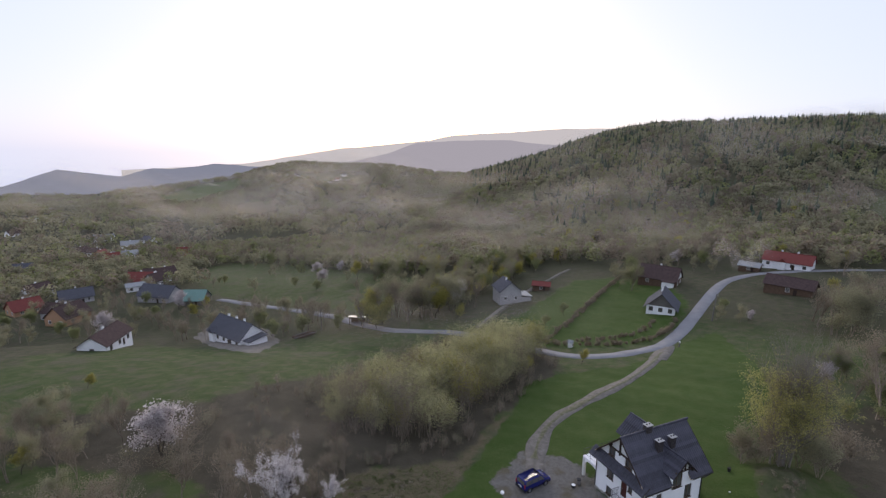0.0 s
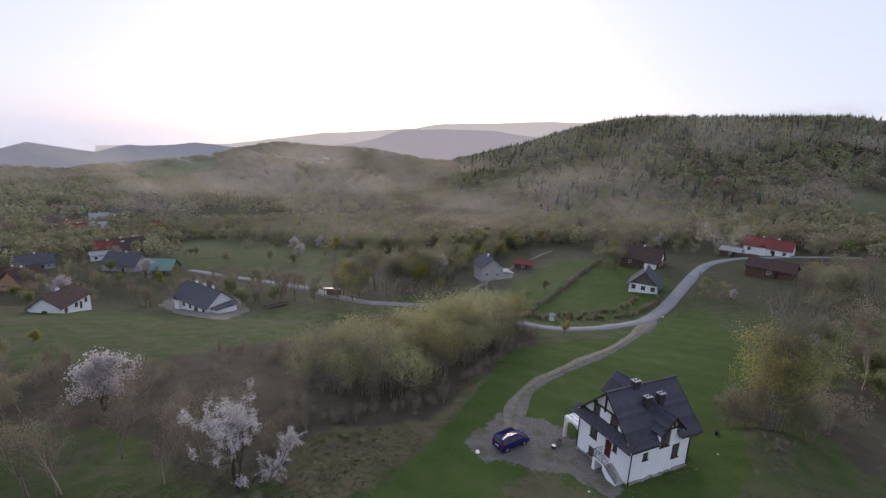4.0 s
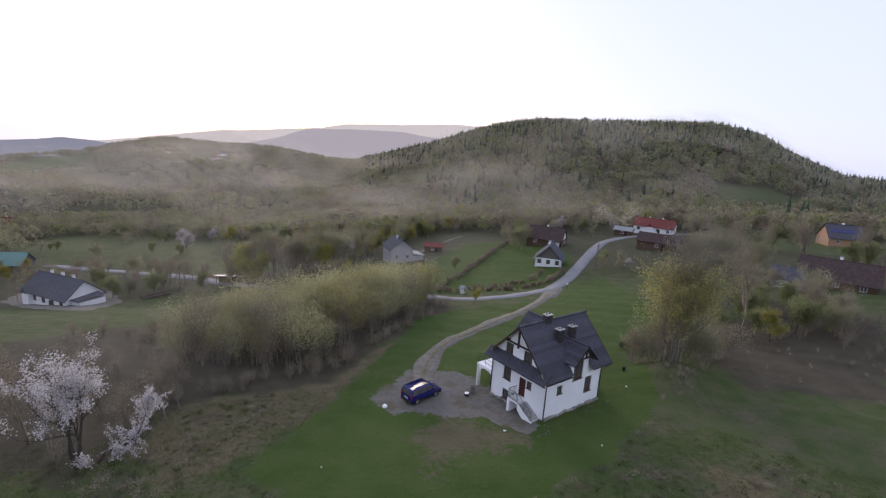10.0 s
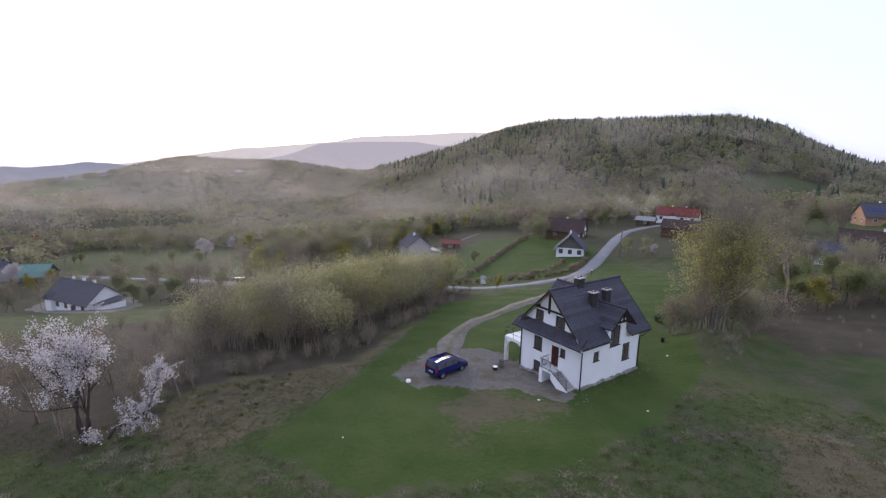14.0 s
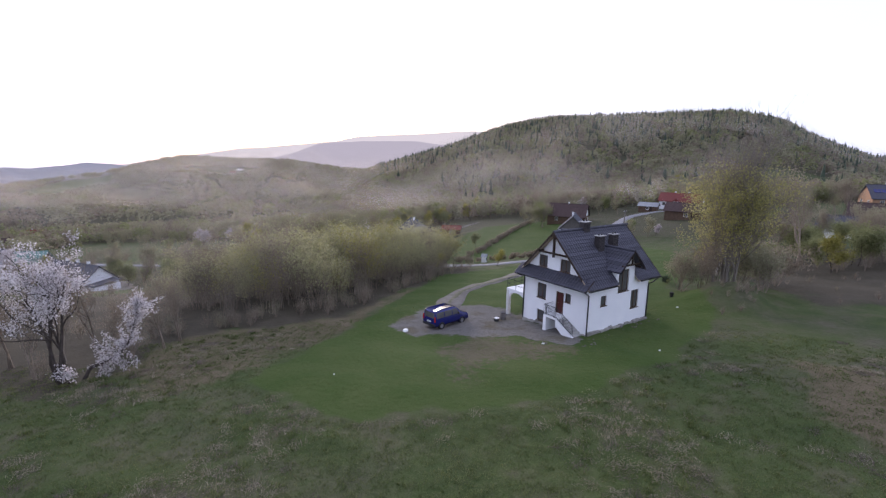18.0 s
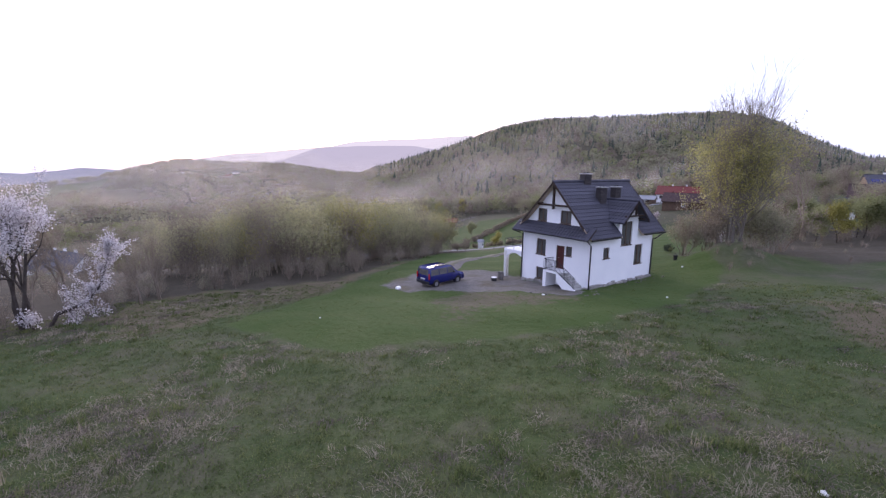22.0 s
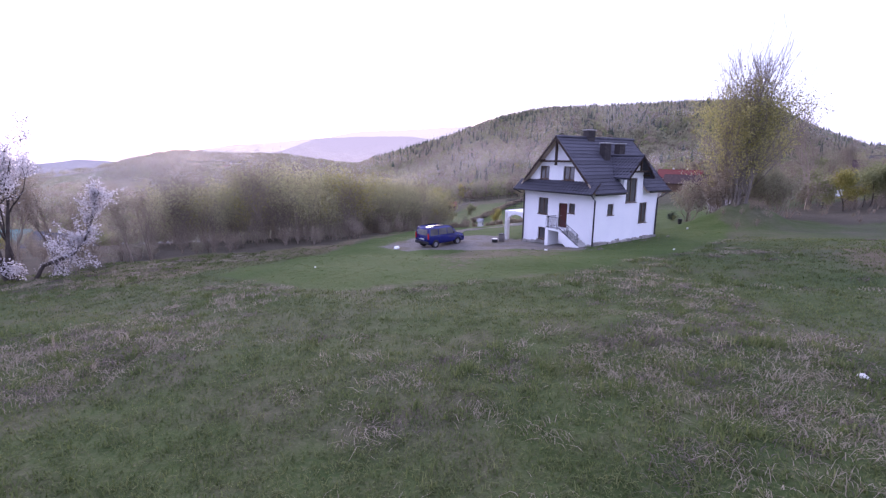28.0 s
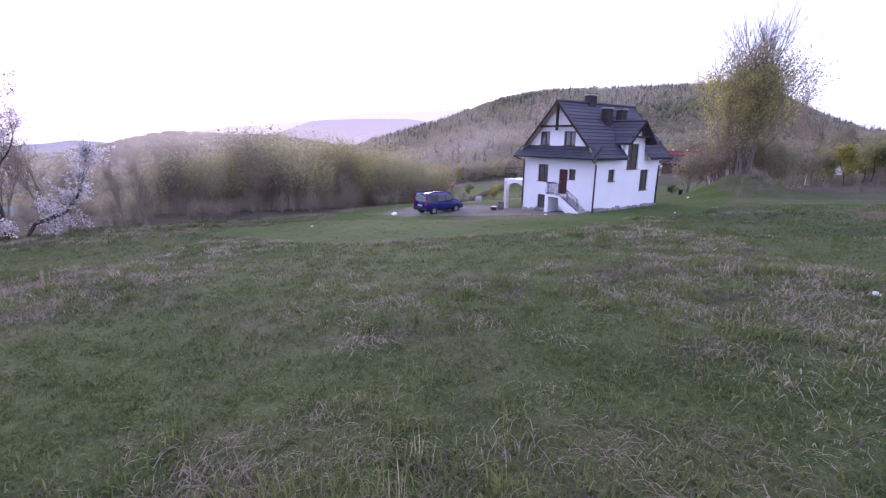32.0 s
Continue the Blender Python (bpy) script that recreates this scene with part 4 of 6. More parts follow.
# ---- blue van ----
def van(at, turn):
    v = thing("van", at, turn, "dark blue small passenger van parked on gravel", "van")
    L, W = 4.3, 0.86
    # outline from the side, front at +x
    low = [(-2.1, 0.32), (-2.13, 0.75), (-2.1, 1.02), (-2.04, 1.6), (-1.95, 1.78), (-1.2, 1.84), (0.2, 1.83), (0.58, 1.74), (1.22, 1.14), (1.36, 1.09), (1.92, 0.96), (2.1, 0.8), (2.15, 0.5), (2.1, 0.3)]
    bm = bmesh.new()
    secs = []
    for yy, inset in ((-W, 0.0), (-W * 0.97, 0), (W * 0.97, 0), (W, 0.0)):
        row = []
        for xx, zz in low:
            lean = max(0.0, (zz - 1.0)) * 0.17
            row.append(bm.verts.new((xx * (0.985 if abs(yy) == W else 1), math.copysign(abs(yy) - lean - (0.02 if zz < 0.4 else 0), yy), zz)))
        secs.append(row)
    n = len(low)
    for a, b in zip(secs, secs[1:]):
        for i in range(n):
            bm.faces.new((a[i], a[(i + 1) % n], b[(i + 1) % n], b[i]))
    bm.faces.new(secs[0][::-1])
    bm.faces.new(secs[-1])
    bmesh.ops.recalc_face_normals(bm, faces=bm.faces)
    bmesh.ops.bevel(bm, geom=[e for e in bm.edges if e.calc_face_angle(0) > 0.5], offset=0.045, segments=2, affect="EDGES")
    body = part("body", bm, "blue", v)
    for p in body.data.polygons:
        p.use_smooth = True

    def sideglass(x0, x1, x2, x3, name="side_window"):
        for s in (-1, 1):
            b = bmesh.new()
            q = [(x0, 1.1), (x1, 1.1), (x2, 1.62), (x3, 1.62)]
            prism(b, [(a, s * (W - (z - 1.0) * 0.17 + 0.004), z) for a, z in q], (0, s * 0.008, 0))
            part(name, b, "glass", v)
    sideglass(-1.9, -1.0, -1.0, -1.82)
    sideglass(-0.92, 0.0, -0.02, -0.92)
    sideglass(0.08, 1.02, 0.55, 0.06)
    b = bmesh.new()
    prism(b, [(0.66, -0.7, 1.68), (0.66, 0.7, 1.68), (1.2, 0.76, 1.17), (1.2, -0.76, 1.17)], (0.02, 0, 0.02))
    part("windscreen", b, "glass", v)
    b = bmesh.new()
    prism(b, [(-2.085, -0.66, 1.12), (-2.085, 0.66, 1.12), (-2.03, 0.6, 1.6), (-2.03, -0.6, 1.6)], (-0.02, 0, 0))
    part("rear_window", b, "glass", v)
    part("rear_bumper", boxes(((-2.2, -0.84, 0.36), (-2.08, 0.84, 0.6)), bevel=0.03), "black", v)
    part("front_bumper", boxes(((2.06, -0.82, 0.32), (2.22, 0.82, 0.58)), bevel=0.03), "black", v)
    part("number_plate", boxes(((-2.165, -0.26, 0.72), (-2.12, 0.26, 0.83))), "white", v)
    part("plate_bar", boxes(((-2.169, -0.2, 0.755), (-2.164, 0.2, 0.795))), "black", v)
    for s in (-1, 1):
        part("tail_light", boxes(((-2.15, s * 0.8 - 0.06, 0.8), (-2.07, s * 0.8 + 0.06, 1.3)), bevel=0.015), "redlamp", v)
        part("headlight", boxes(((1.98, s * 0.66 - 0.14, 0.68), (2.14, s * 0.66 + 0.14, 0.84)), bevel=0.02), "clear", v)
        part("mirror", boxes(((0.72, s * 0.93 - 0.08, 1.08), (0.82, s * 0.93 + 0.08, 1.24)), bevel=0.02), "black", v)
        part("roof_rail", boxes(((-1.7, s * 0.62 - 0.02, 1.82), (0.1, s * 0.62 + 0.02, 1.86)), bevel=0.008), "black", v)
        for xx in (-1.3, 1.32):
            wheel = new("wheel")
            wheel.parent = v
            b = bmesh.new()
            prof = [(0.2, 0.0), (0.3, 0.0), (0.315, 0.03), (0.315, 0.17), (0.3, 0.2), (0.2, 0.2)]
            seg = 18
            rows = [[b.verts.new((xx + r * math.cos(6.2832 * k / seg), s * (W + 0.015 - e), 0.315 + r * math.sin(6.2832 * k / seg))) for k in range(seg)] for r, e in prof]
            for r0, r1 in zip(rows, rows[1:] + rows[:1]):
                for k in range(seg):
                    b.faces.new((r0[k], r0[(k + 1) % seg], r1[(k + 1) % seg], r1[k]))
            bmesh.ops.recalc_face_normals(b, faces=b.faces)
            part("tyre", b, "rubber", wheel)
            b = bmesh.new()
            tube(b, [(xx, s * (W + 0.01), 0.315), (xx, s * (W - 0.12), 0.315)], [0.2, 0.2], 14)
            part("rim", b, "steel", wheel)
            b = bmesh.new()
            tube(b, [(xx, s * (W - 0.22), 0.33), (xx, s * (W + 0.004), 0.33)], 0.37, 16)
            part("wheel_arch", b, "black", wheel)
    return v


VAN = (-6.9, 10.8)
van((VAN[0], VAN[1], ground_z(*VAN) + 0.02), 8)


# ---- trees and shrubs ----
def branch_segments(rng, stems, height, spread, levels, lean=(0, 0), bend=0.25, forks=3, base_r=0.12, up=0.5, start=0.25, fan=0.28, foot=0.05):
    """Limbs as pieces (a, b, ra, rb), and the twig ends with their direction."""
    segs, tips = [], []

    def limb(p, d, length, r, level):
        n = 4 if level < 2 else 3
        q, dd = np.array(p, float), np.array(d, float)
        pts = [(q.copy(), r)]
        for i in range(n):
            dd = dd + rng.normal(0, bend, 3) * (0.5 if level == 0 else 1) + np.array([0, 0, up * 0.12 * level])
            dd /= np.linalg.norm(dd)
            q2 = q + dd * length / n
            r2 = r * (1 - (i + 1) / n * 0.7)
            segs.append((q, q2, pts[-1][1], r2))
            pts.append((q2, r2))
            if level >= levels - 1:
                tips.append((q2, dd))
            q = q2
        if level < levels:
            for k in range(forks + (1 if level == 0 else 0)):
                u = start + (1 - start) * (k + rng.random()) / (forks + 1) if level == 0 else rng.uniform(0.25, 1)
                i = min(int(u * n), n - 1)
                a, ra = pts[i][0] + (pts[i + 1][0] - pts[i][0]) * (u * n - i), pts[i][1]
                turn = rng.uniform(0, 6.2832)
                side = np.array([math.cos(turn), math.sin(turn), rng.uniform(0, 0.6)])
                nd = dd * rng.uniform(0.3, 0.8) * up * 2 + side * spread
                limb(a, nd / np.linalg.norm(nd), length * rng.uniform(0.4, 0.62) * (1.15 - 0.35 * u), ra * 0.6, level + 1)

    for s in range(stems):
        a = rng.uniform(0, 6.2832)
        tilt = (0.0 if stems == 1 else rng.uniform(0.03, fan))
        d = np.array([math.cos(a) * tilt + lean[0], math.sin(a) * tilt + lean[1], 1.0])
        off = 0 if stems == 1 else foot * height * rng.random()
        limb((math.cos(a) * off, math.sin(a) * off, -0.15), d / np.linalg.norm(d), height * rng.uniform(0.75, 1.0) * (0.8 if levels > 1 else 1), base_r * rng.uniform(0.7, 1), 0)
    return segs, tips


def limb_mesh(name, segs, mat, sides=4):
    n = len(segs)
    A, B = np.array([s[0] for s in segs]), np.array([s[1] for s in segs])
    ra, rb = np.array([s[2] for s in segs]), np.array([s[3] for s in segs])
    d = B - A
    d /= np.maximum(np.linalg.norm(d, axis=1), 1e-6)[:, None]
    ref = np.where(np.abs(d[:, 2:3]) > 0.9, [[1.0, 0, 0]], [[0, 0, 1.0]])
    u = np.cross(d, ref)
    u /= np.linalg.norm(u, axis=1)[:, None]
    v = np.cross(d, u)
    ang = np.arange(sides) * 2 * math.pi / sides
    ring = np.cos(ang)[None, :, None] * u[:, None] + np.sin(ang)[None, :, None] * v[:, None]
    V = np.concatenate([A[:, None] + ring * ra[:, None, None], B[:, None] + ring * rb[:, None, None]], 1).reshape(-1, 3)
    k = np.arange(sides)
    f = np.stack([k, (k + 1) % sides, sides + (k + 1) % sides, sides + k], -1)
    F = (np.arange(n)[:, None, None] * 2 * sides + f[None]).reshape(-1, 4)
    ob = from_arrays(name, V, F, [mat])
    me = ob.data
    bpy.data.objects.remove(ob)
    return me


def leaf_mesh(name, centres, size, mat, rng, long=1.0):
    """Small leaf blades, each a bent diamond of its own."""
    c = np.asarray(centres, float)
    n = len(c)
    s = size * rng.uniform(0.6, 1.3, n)[:, None]
    a, b = rng.normal(size=(n, 3)), rng.normal(size=(n, 3))
    a /= np.linalg.norm(a, axis=1)[:, None]
    b -= a * (a * b).sum(1)[:, None]
    b /= np.linalg.norm(b, axis=1)[:, None]
    V = np.stack([c - a * s * 0.5 * long, c + b * s * 0.38, c + a * s * 0.5 * long, c - b * s * 0.38], 1).reshape(-1, 3)
    F = np.arange(4 * n).reshape(-1, 4)
    ob = from_arrays(name, V, F, [mat])
    me = ob.data
    bpy.data.objects.remove(ob)
    return me


def tree_kind(seed, height, leaves, leaf, bark, stems=1, spread=0.7, levels=3, per_tip=6, scatter=0.35, size=0.25, lean=(0, 0), base_r=None, forks=3, up=0.5, low=0.0, top=1.0, start=0.25, fan=0.28, foot=0.05):
    """A pair of meshes, limbs and crown, for a kind of tree."""
    rng = np.random.default_rng(seed)
    segs, tips = branch_segments(rng, stems, height, spread, levels, lean, forks=forks, base_r=base_r or height * 0.016, up=up, start=start, fan=fan, foot=foot)
    pts = []
    for p, d in tips:
        if not low * height <= p[2] <= top * height + 0.5:
            continue
        m = rng.poisson(per_tip)
        pts.append(p + rng.normal(0, scatter, (m, 3)) + d * rng.uniform(-scatter, scatter, (m, 1)))
    pts = np.concatenate(pts) if pts else np.zeros((1, 3))
    if leaves and len(pts) > leaves:
        pts = pts[rng.permutation(len(pts))[:leaves]]
    pts = pts[pts[:, 2] > 0.15]
    return limb_mesh("trunk", segs, bark, 4 if len(segs) < 900 else 3), leaf_mesh("crown", pts, size, leaf, rng)


def plant(kind, x, y, scale, turn, name, label, category, group="", sink=0.0, wide=1.0):
    t = new(name)
    t.matrix_world = Matrix.Translation((x, y, ground_z(x, y) - sink)) @ pose(0, 0, 0, 0, 0, turn) @ Matrix.Diagonal((scale * wide, scale * wide, scale, 1))
    tagged(t, label, category, group)
    for nm, me in zip(("trunk", "crown"), kind):
        o = new(nm, me)
        o.parent = t
    return t


rng = np.random.default_rng(11)
# white blossoming trees at the edge of the meadow
plant(tree_kind(3, 9.6, 10500, "petal", "bark", 4, 0.5, 3, 44, 0.14, 0.12, forks=4, low=0.3, base_r=0.18, up=0.75, start=0.35), -36.0, 15.6, 1.0, 30, "blossom_tree", "spreading fruit tree in full white blossom", "tree", "blossoming trees")
arch = new("blossom_tree")
arch.location = (-34.6, 15.3, ground_z(-34.6, 15.3) - 0.1)
tagged(arch, "leaning fruit tree, its arching limb white with blossom", "tree", "blossoming trees")
ar = np.random.default_rng(8)
BOW = [np.array(p) for p in ((0, 0, 0), (0.5, -0.2, 0.9), (1.3, -0.5, 1.25), (2.1, -0.8, 1.6), (2.8, -1.1, 2.5), (3.2, -1.25, 3.6), (3.5, -1.35, 4.7), (3.8, -1.5, 5.5))]
bow_segs = [(p, q, 0.13 - 0.015 * i, 0.115 - 0.015 * i) for i, (p, q) in enumerate(zip(BOW, BOW[1:]))]
bow_pts = []
for i in range(58):
    u = ar.uniform(1.6, 7)
    k = min(int(u), 6)
    p = BOW[k] + (BOW[k + 1] - BOW[k]) * (u - k)
    way = ar.normal(0, 0.6, 3) + np.array([0.1, 0, 0.75 if u > 3 else -0.1])
    way /= np.linalg.norm(way)
    span = ar.uniform(0.5, 1.9) * (1.15 - 0.07 * u)
    last_p = p
    for j in range(3):
        nxt = last_p + way * span / 3 + ar.normal(0, 0.06, 3)
        bow_segs.append((last_p, nxt, 0.028 - 0.007 * j, 0.021 - 0.007 * j))
        bow_pts.append(nxt + ar.normal(0, 0.1, (34, 3)) + way * ar.uniform(-0.3, 0.3, (34, 1)))
        last_p = nxt
for nm, me in (("trunk", limb_mesh("trunk", bow_segs, "bark", 5)), ("crown", leaf_mesh("crown", np.concatenate(bow_pts), 0.11, "petal", ar))):
    o = new(nm, me)
    o.parent = arch
plant(tree_kind(21, 1.7, 420, "petal", "bark", 2, 0.6, 2, 14, 0.15, 0.14, base_r=0.04), -35.3, 14.9, 1.0, 0, "blossom_shrub", "low shrub with white blossom under the trees", "shrub")
KB = tree_kind(14, 8.0, 6500, "petal_pink", "bark", 3, 0.75, 3, 17, 0.35, 0.24, forks=4, low=0.2)
for x, y, s, a in ((-51.3, 39, 1.1, 0), (31, 117, 1.25, 50), (-66.1, 178.3, 0.95, 120), (-84.6, 153.1, 1.0, 200), (20.3, 120.6, 0.7, 20), (-5.2, 198.5, 0.9, 20), (139.6, 114.6, 0.9, 0), (90.2, 47.6, 0.4, 40), (59.2, 13.4, 0.5, 70), (35.7, 8, 0.42, 10), (33, 4.8, 0.36, 210), (-3.3, 230.2, 0.9, 0), (9.8, 230.5, 0.8, 60)):
    plant(KB, x, y, s, a, "blossom_tree", "fruit tree with pale pinkish-white blossom", "tree", "blossoming trees")
# the tall many-stemmed tree by the house
BIG = (22.9, -0.2)
big = new("tall_tree")
big.location = (BIG[0], BIG[1], ground_z(*BIG) - 0.1)
tagged(big, "tall many-stemmed tree with sparse yellow-green spring leaves", "tree")
bs = np.random.default_rng(77)
segs, tips = branch_segments(bs, 11, 17.6, 0.55, 3, forks=6, base_r=0.15, up=0.72, bend=0.05, start=0.16, fan=0.06, foot=0.08)
more, low_tips = branch_segments(bs, 10, 11.5, 0.6, 3, forks=4, base_r=0.07, up=0.7, bend=0.1, start=0.2, fan=0.32, foot=0.16)
segs, tips = segs + more, [q for q in tips if bs.random() < 0.8] + low_tips
o = new("trunk", limb_mesh("trunk", segs, "bark_pale", 4))
o.parent = big
P_ = np.array([p for p, d in tips])
P_ = np.repeat(P_, 9, 0)
P_ = P_ + bs.normal(0, 0.32, P_.shape)
P_ = P_[(P_[:, 2] > 1.5) & (P_[:, 2] < 11.2 + np.abs(bs.normal(0, 1.7, len(P_))))]
P_ = P_[bs.permutation(len(P_))][:30000]
P_ = P_[np.argsort(bs.normal(0, 0.7, len(P_)) - np.hypot(P_[:, 0], P_[:, 1]))]
k = len(P_)
for nm, a, b, mt, lab in (("leaves", 0, int(k * 0.72), "leaf_tall", "fresh yellow-green leaves"), ("bud_clumps", int(k * 0.72), k, "bud", "brown unopened buds")):
    o = new(nm, leaf_mesh(nm, P_[a:b], 0.155, mt, bs))
    o.parent = big
    o["label"] = lab

FOOT = [tree_kind(140 + i, 7.5, 2200, ("bud", "leaf_gold", "leaf_dull")[i], "twig", 6, 0.5, 3, 7, 0.4, 0.24, forks=4, up=0.85, base_r=0.06, start=0.1) for i in range(3)]
for i, x, y, s_, a in ((0, 20.0, 2.6, 0.55, 0), (2, 21.2, 3.6, 0.6, 60), (0, 25.7, 2.4, 0.7, 120), (2, 27.2, -2.2, 0.75, 200), (0, 28.7, 0.0, 0.7, 30), (2, 25.2, -3.5, 0.7, 90), (0, 21.6, 1.4, 0.75, 310), (0, 31.2, -2.5, 0.7, 10), (2, 25.6, -1.0, 0.85, 150)):
    plant(FOOT[i], x, y, s_, a, "shrub_tree", ("bare brown twiggy shrub tree", "yellow-green leafing shrub tree", "dull olive budding shrub tree")[i] + " under a tall tree", "tree", "shrubs by the tall tree", 0.1)

# thicket of young trees below the meadow
THICK = [tree_kind(30 + i, 8.8, (1900, 600, 1900, 500, 1500)[i], ("leaf_young", "bud", "leaf_young", "bud", "leaf_gold")[i], "twig", 10, 0.3, 2, 24, 0.36, 0.2, forks=7, up=1.0, low=0.22, base_r=0.04, start=0.25, fan=0.12, foot=0.2) for i in range(5)]
DENSE = [(-29, 38), (-22, 27.5), (-14.5, 25.5), (-8, 28.5), (-2, 34), (8, 38), (20, 47), (29, 58), (23, 70), (8, 63), (-8, 53), (-22, 49)]
count = 0
while count < 165:
    x, y = rng.uniform(-33, 32), rng.uniform(19, 72)
    if inside(np.array([x]), np.array([y]), DENSE)[0] < 0.5:
        continue
    edge = inside(np.array([x]), np.array([y]), DENSE)[0]
    i = int(rng.choice(5, p=[0.26, 0.2, 0.28, 0.16, 0.1] if x < -17 else [0.36, 0.09, 0.36, 0.07, 0.12]))
    plant(THICK[i], x, y, (rng.uniform(0.45, 1.05) + 0.2 * min(edge, 6) / 6) * (0.92 if x < -17 else 0.97), rng.uniform(0, 360), "young_tree", ("light olive young tree", "bare brown budding young tree", "light green young tree", "bare brown twiggy young tree", "yellow-green young tree")[i] + " in a dense thicket", "tree", "thicket of young trees", 0.1)
    count += 1
# bare brown brush left of the thicket and along its foot
BRUSH = [tree_kind(50 + i, 3.2, 700, ("bud", "leaf_dull", "straw")[i], "twig", 8, 0.55, 2, 12, 0.3, 0.09, forks=4, up=0.6, base_r=0.03) for i in range(3)]
count = 0
while count < 150:
    x, y = rng.uniform(-75, 36), rng.uniform(10, 90)
    e = inside(np.array([x]), np.array([y]), WOODY)[0]
    if e < 0.3 or inside(np.array([x]), np.array([y]), DENSE)[0] > 1 or inside(np.array([x]), np.array([y]), MEADOW_L)[0] > 0 or near_line(np.array([x]), np.array([y]), ROAD)[0] < 4:
        continue
    i = int(rng.choice(3, p=[0.6, 0.3, 0.1]))
    plant(BRUSH[i], x, y, rng.uniform(0.45, 1.25) * (0.6 if y < 17 else 1) * (0.7 if abs((x - STAND[0]) * 134.5 + (y - STAND[1]) * 6.5) < 134 * 6 else 1), rng.uniform(0, 360), "brush", ("bare brown twiggy scrub bush", "dull olive budding scrub bush", "dry straw-coloured scrub bush")[i], "bush", "scrub", 0.05)
    count += 1

count = 0
while count < 70:
    x, y = rng.uniform(25, 74), rng.uniform(-20, 4)
    if inside(np.array([x]), np.array([y]), SCRUB)[0] < 0:
        continue
    i = int(rng.choice(3, p=[0.6, 0.2, 0.2]))
    plant(BRUSH[i], x, y, rng.uniform(0.4, 0.95) if x > 47 else rng.uniform(0.14, 0.34), rng.uniform(0, 360), "brush", ("bare brown twiggy scrub bush", "dull olive budding scrub bush", "dry straw-coloured scrub bush")[i], "bush", "scrub", 0.05)
    count += 1

# dry stalks on the earth heap and low brush along the foot of the thicket
for k in range(20):
    x, y = rng.normal(17.6, 1.6), rng.normal(-4.9, 1.2)
    plant(BRUSH[(0, 2, 0)[k % 3]], x, y, rng.uniform(0.14, 0.3), rng.uniform(0, 360), "brush", ("bare brown twiggy scrub bush", "", "dry straw-coloured scrub bush")[(0, 2, 0)[k % 3]] + " on a heap of earth", "bush", "scrub on the heap", 0.03)
FOOTLINE = [(-33, 19), (-28.5, 26), (-21, 24.5), (-13.5, 22.5), (-5.5, 28), (3, 33.5), (13, 39.5)]
for k in range(60):
    u = rng.uniform(0, len(FOOTLINE) - 1.001)
    (ax_, ay_), (bx_, by_), f = FOOTLINE[int(u)], FOOTLINE[int(u) + 1], u % 1
    x, y = ax_ + (bx_ - ax_) * f + rng.normal(0, 0.9), ay_ + (by_ - ay_) * f + rng.normal(0, 0.9)
    i = int(rng.choice(3, p=[0.5, 0.3, 0.2]))
    plant(BRUSH[i], x, y, rng.uniform(0.3, 0.7), rng.uniform(0, 360), "brush", ("bare brown twiggy scrub bush", "dull olive budding scrub bush", "dry straw-coloured scrub bush")[i] + " at the foot of a thicket", "bush", "scrub", 0.05)

# single trees of the middle distance
MID = {
    "leaf": tree_kind(60, 9, 4600, "leaf", "bark", 1, 0.7, 3, 16, 0.55, 0.26, forks=4),
    "dull": tree_kind(61, 9.5, 3600, "leaf_dull", "twig", 1, 0.65, 3, 16, 0.5, 0.22, forks=4, up=0.6),
    "gold": tree_kind(62, 8, 3800, "leaf_gold", "bark", 1, 0.6, 3, 16, 0.5, 0.24, forks=4, up=0.7),
    "bare": tree_kind(63, 11, 1800, "bud", "twig", 2, 0.5, 3, 8, 0.4, 0.15, forks=5, up=0.75),
}
WORDS = {"leaf": "tree in light green spring leaf", "dull": "tree with dull olive opening buds", "gold": "tree with bright yellow-green young leaves", "bare": "bare brown tree not yet in leaf"}
HOMES = []


def mid_tree(k, x, y, s, turn, wide=1.0):
    plant(MID[k], x, y, s, turn, {"leaf": "leafing_tree", "dull": "budding_tree", "gold": "golden_tree", "bare": "bare_tree"}[k], WORDS[k], "tree", "trees of the valley", 0.1, wide)


CLEAR = [(105.6, 91), (48.6, 109), (80.3, 67), (161, 79), (67, 113), (-43, 122)]


def hides(x, y):
    """Whether a tree here would stand before a house that lies open to the meadow."""
    for hx, hy in CLEAR:
        dx, dy = hx - STAND[0], hy - STAND[1]
        far = math.hypot(dx, dy)
        ahead, aside = ((x - STAND[0]) * dx + (y - STAND[1]) * dy) / far, abs((x - STAND[0]) * dy - (y - STAND[1]) * dx) / far
        if aside < 9 and far - 32 < ahead < far + 7:
            return True
    return False


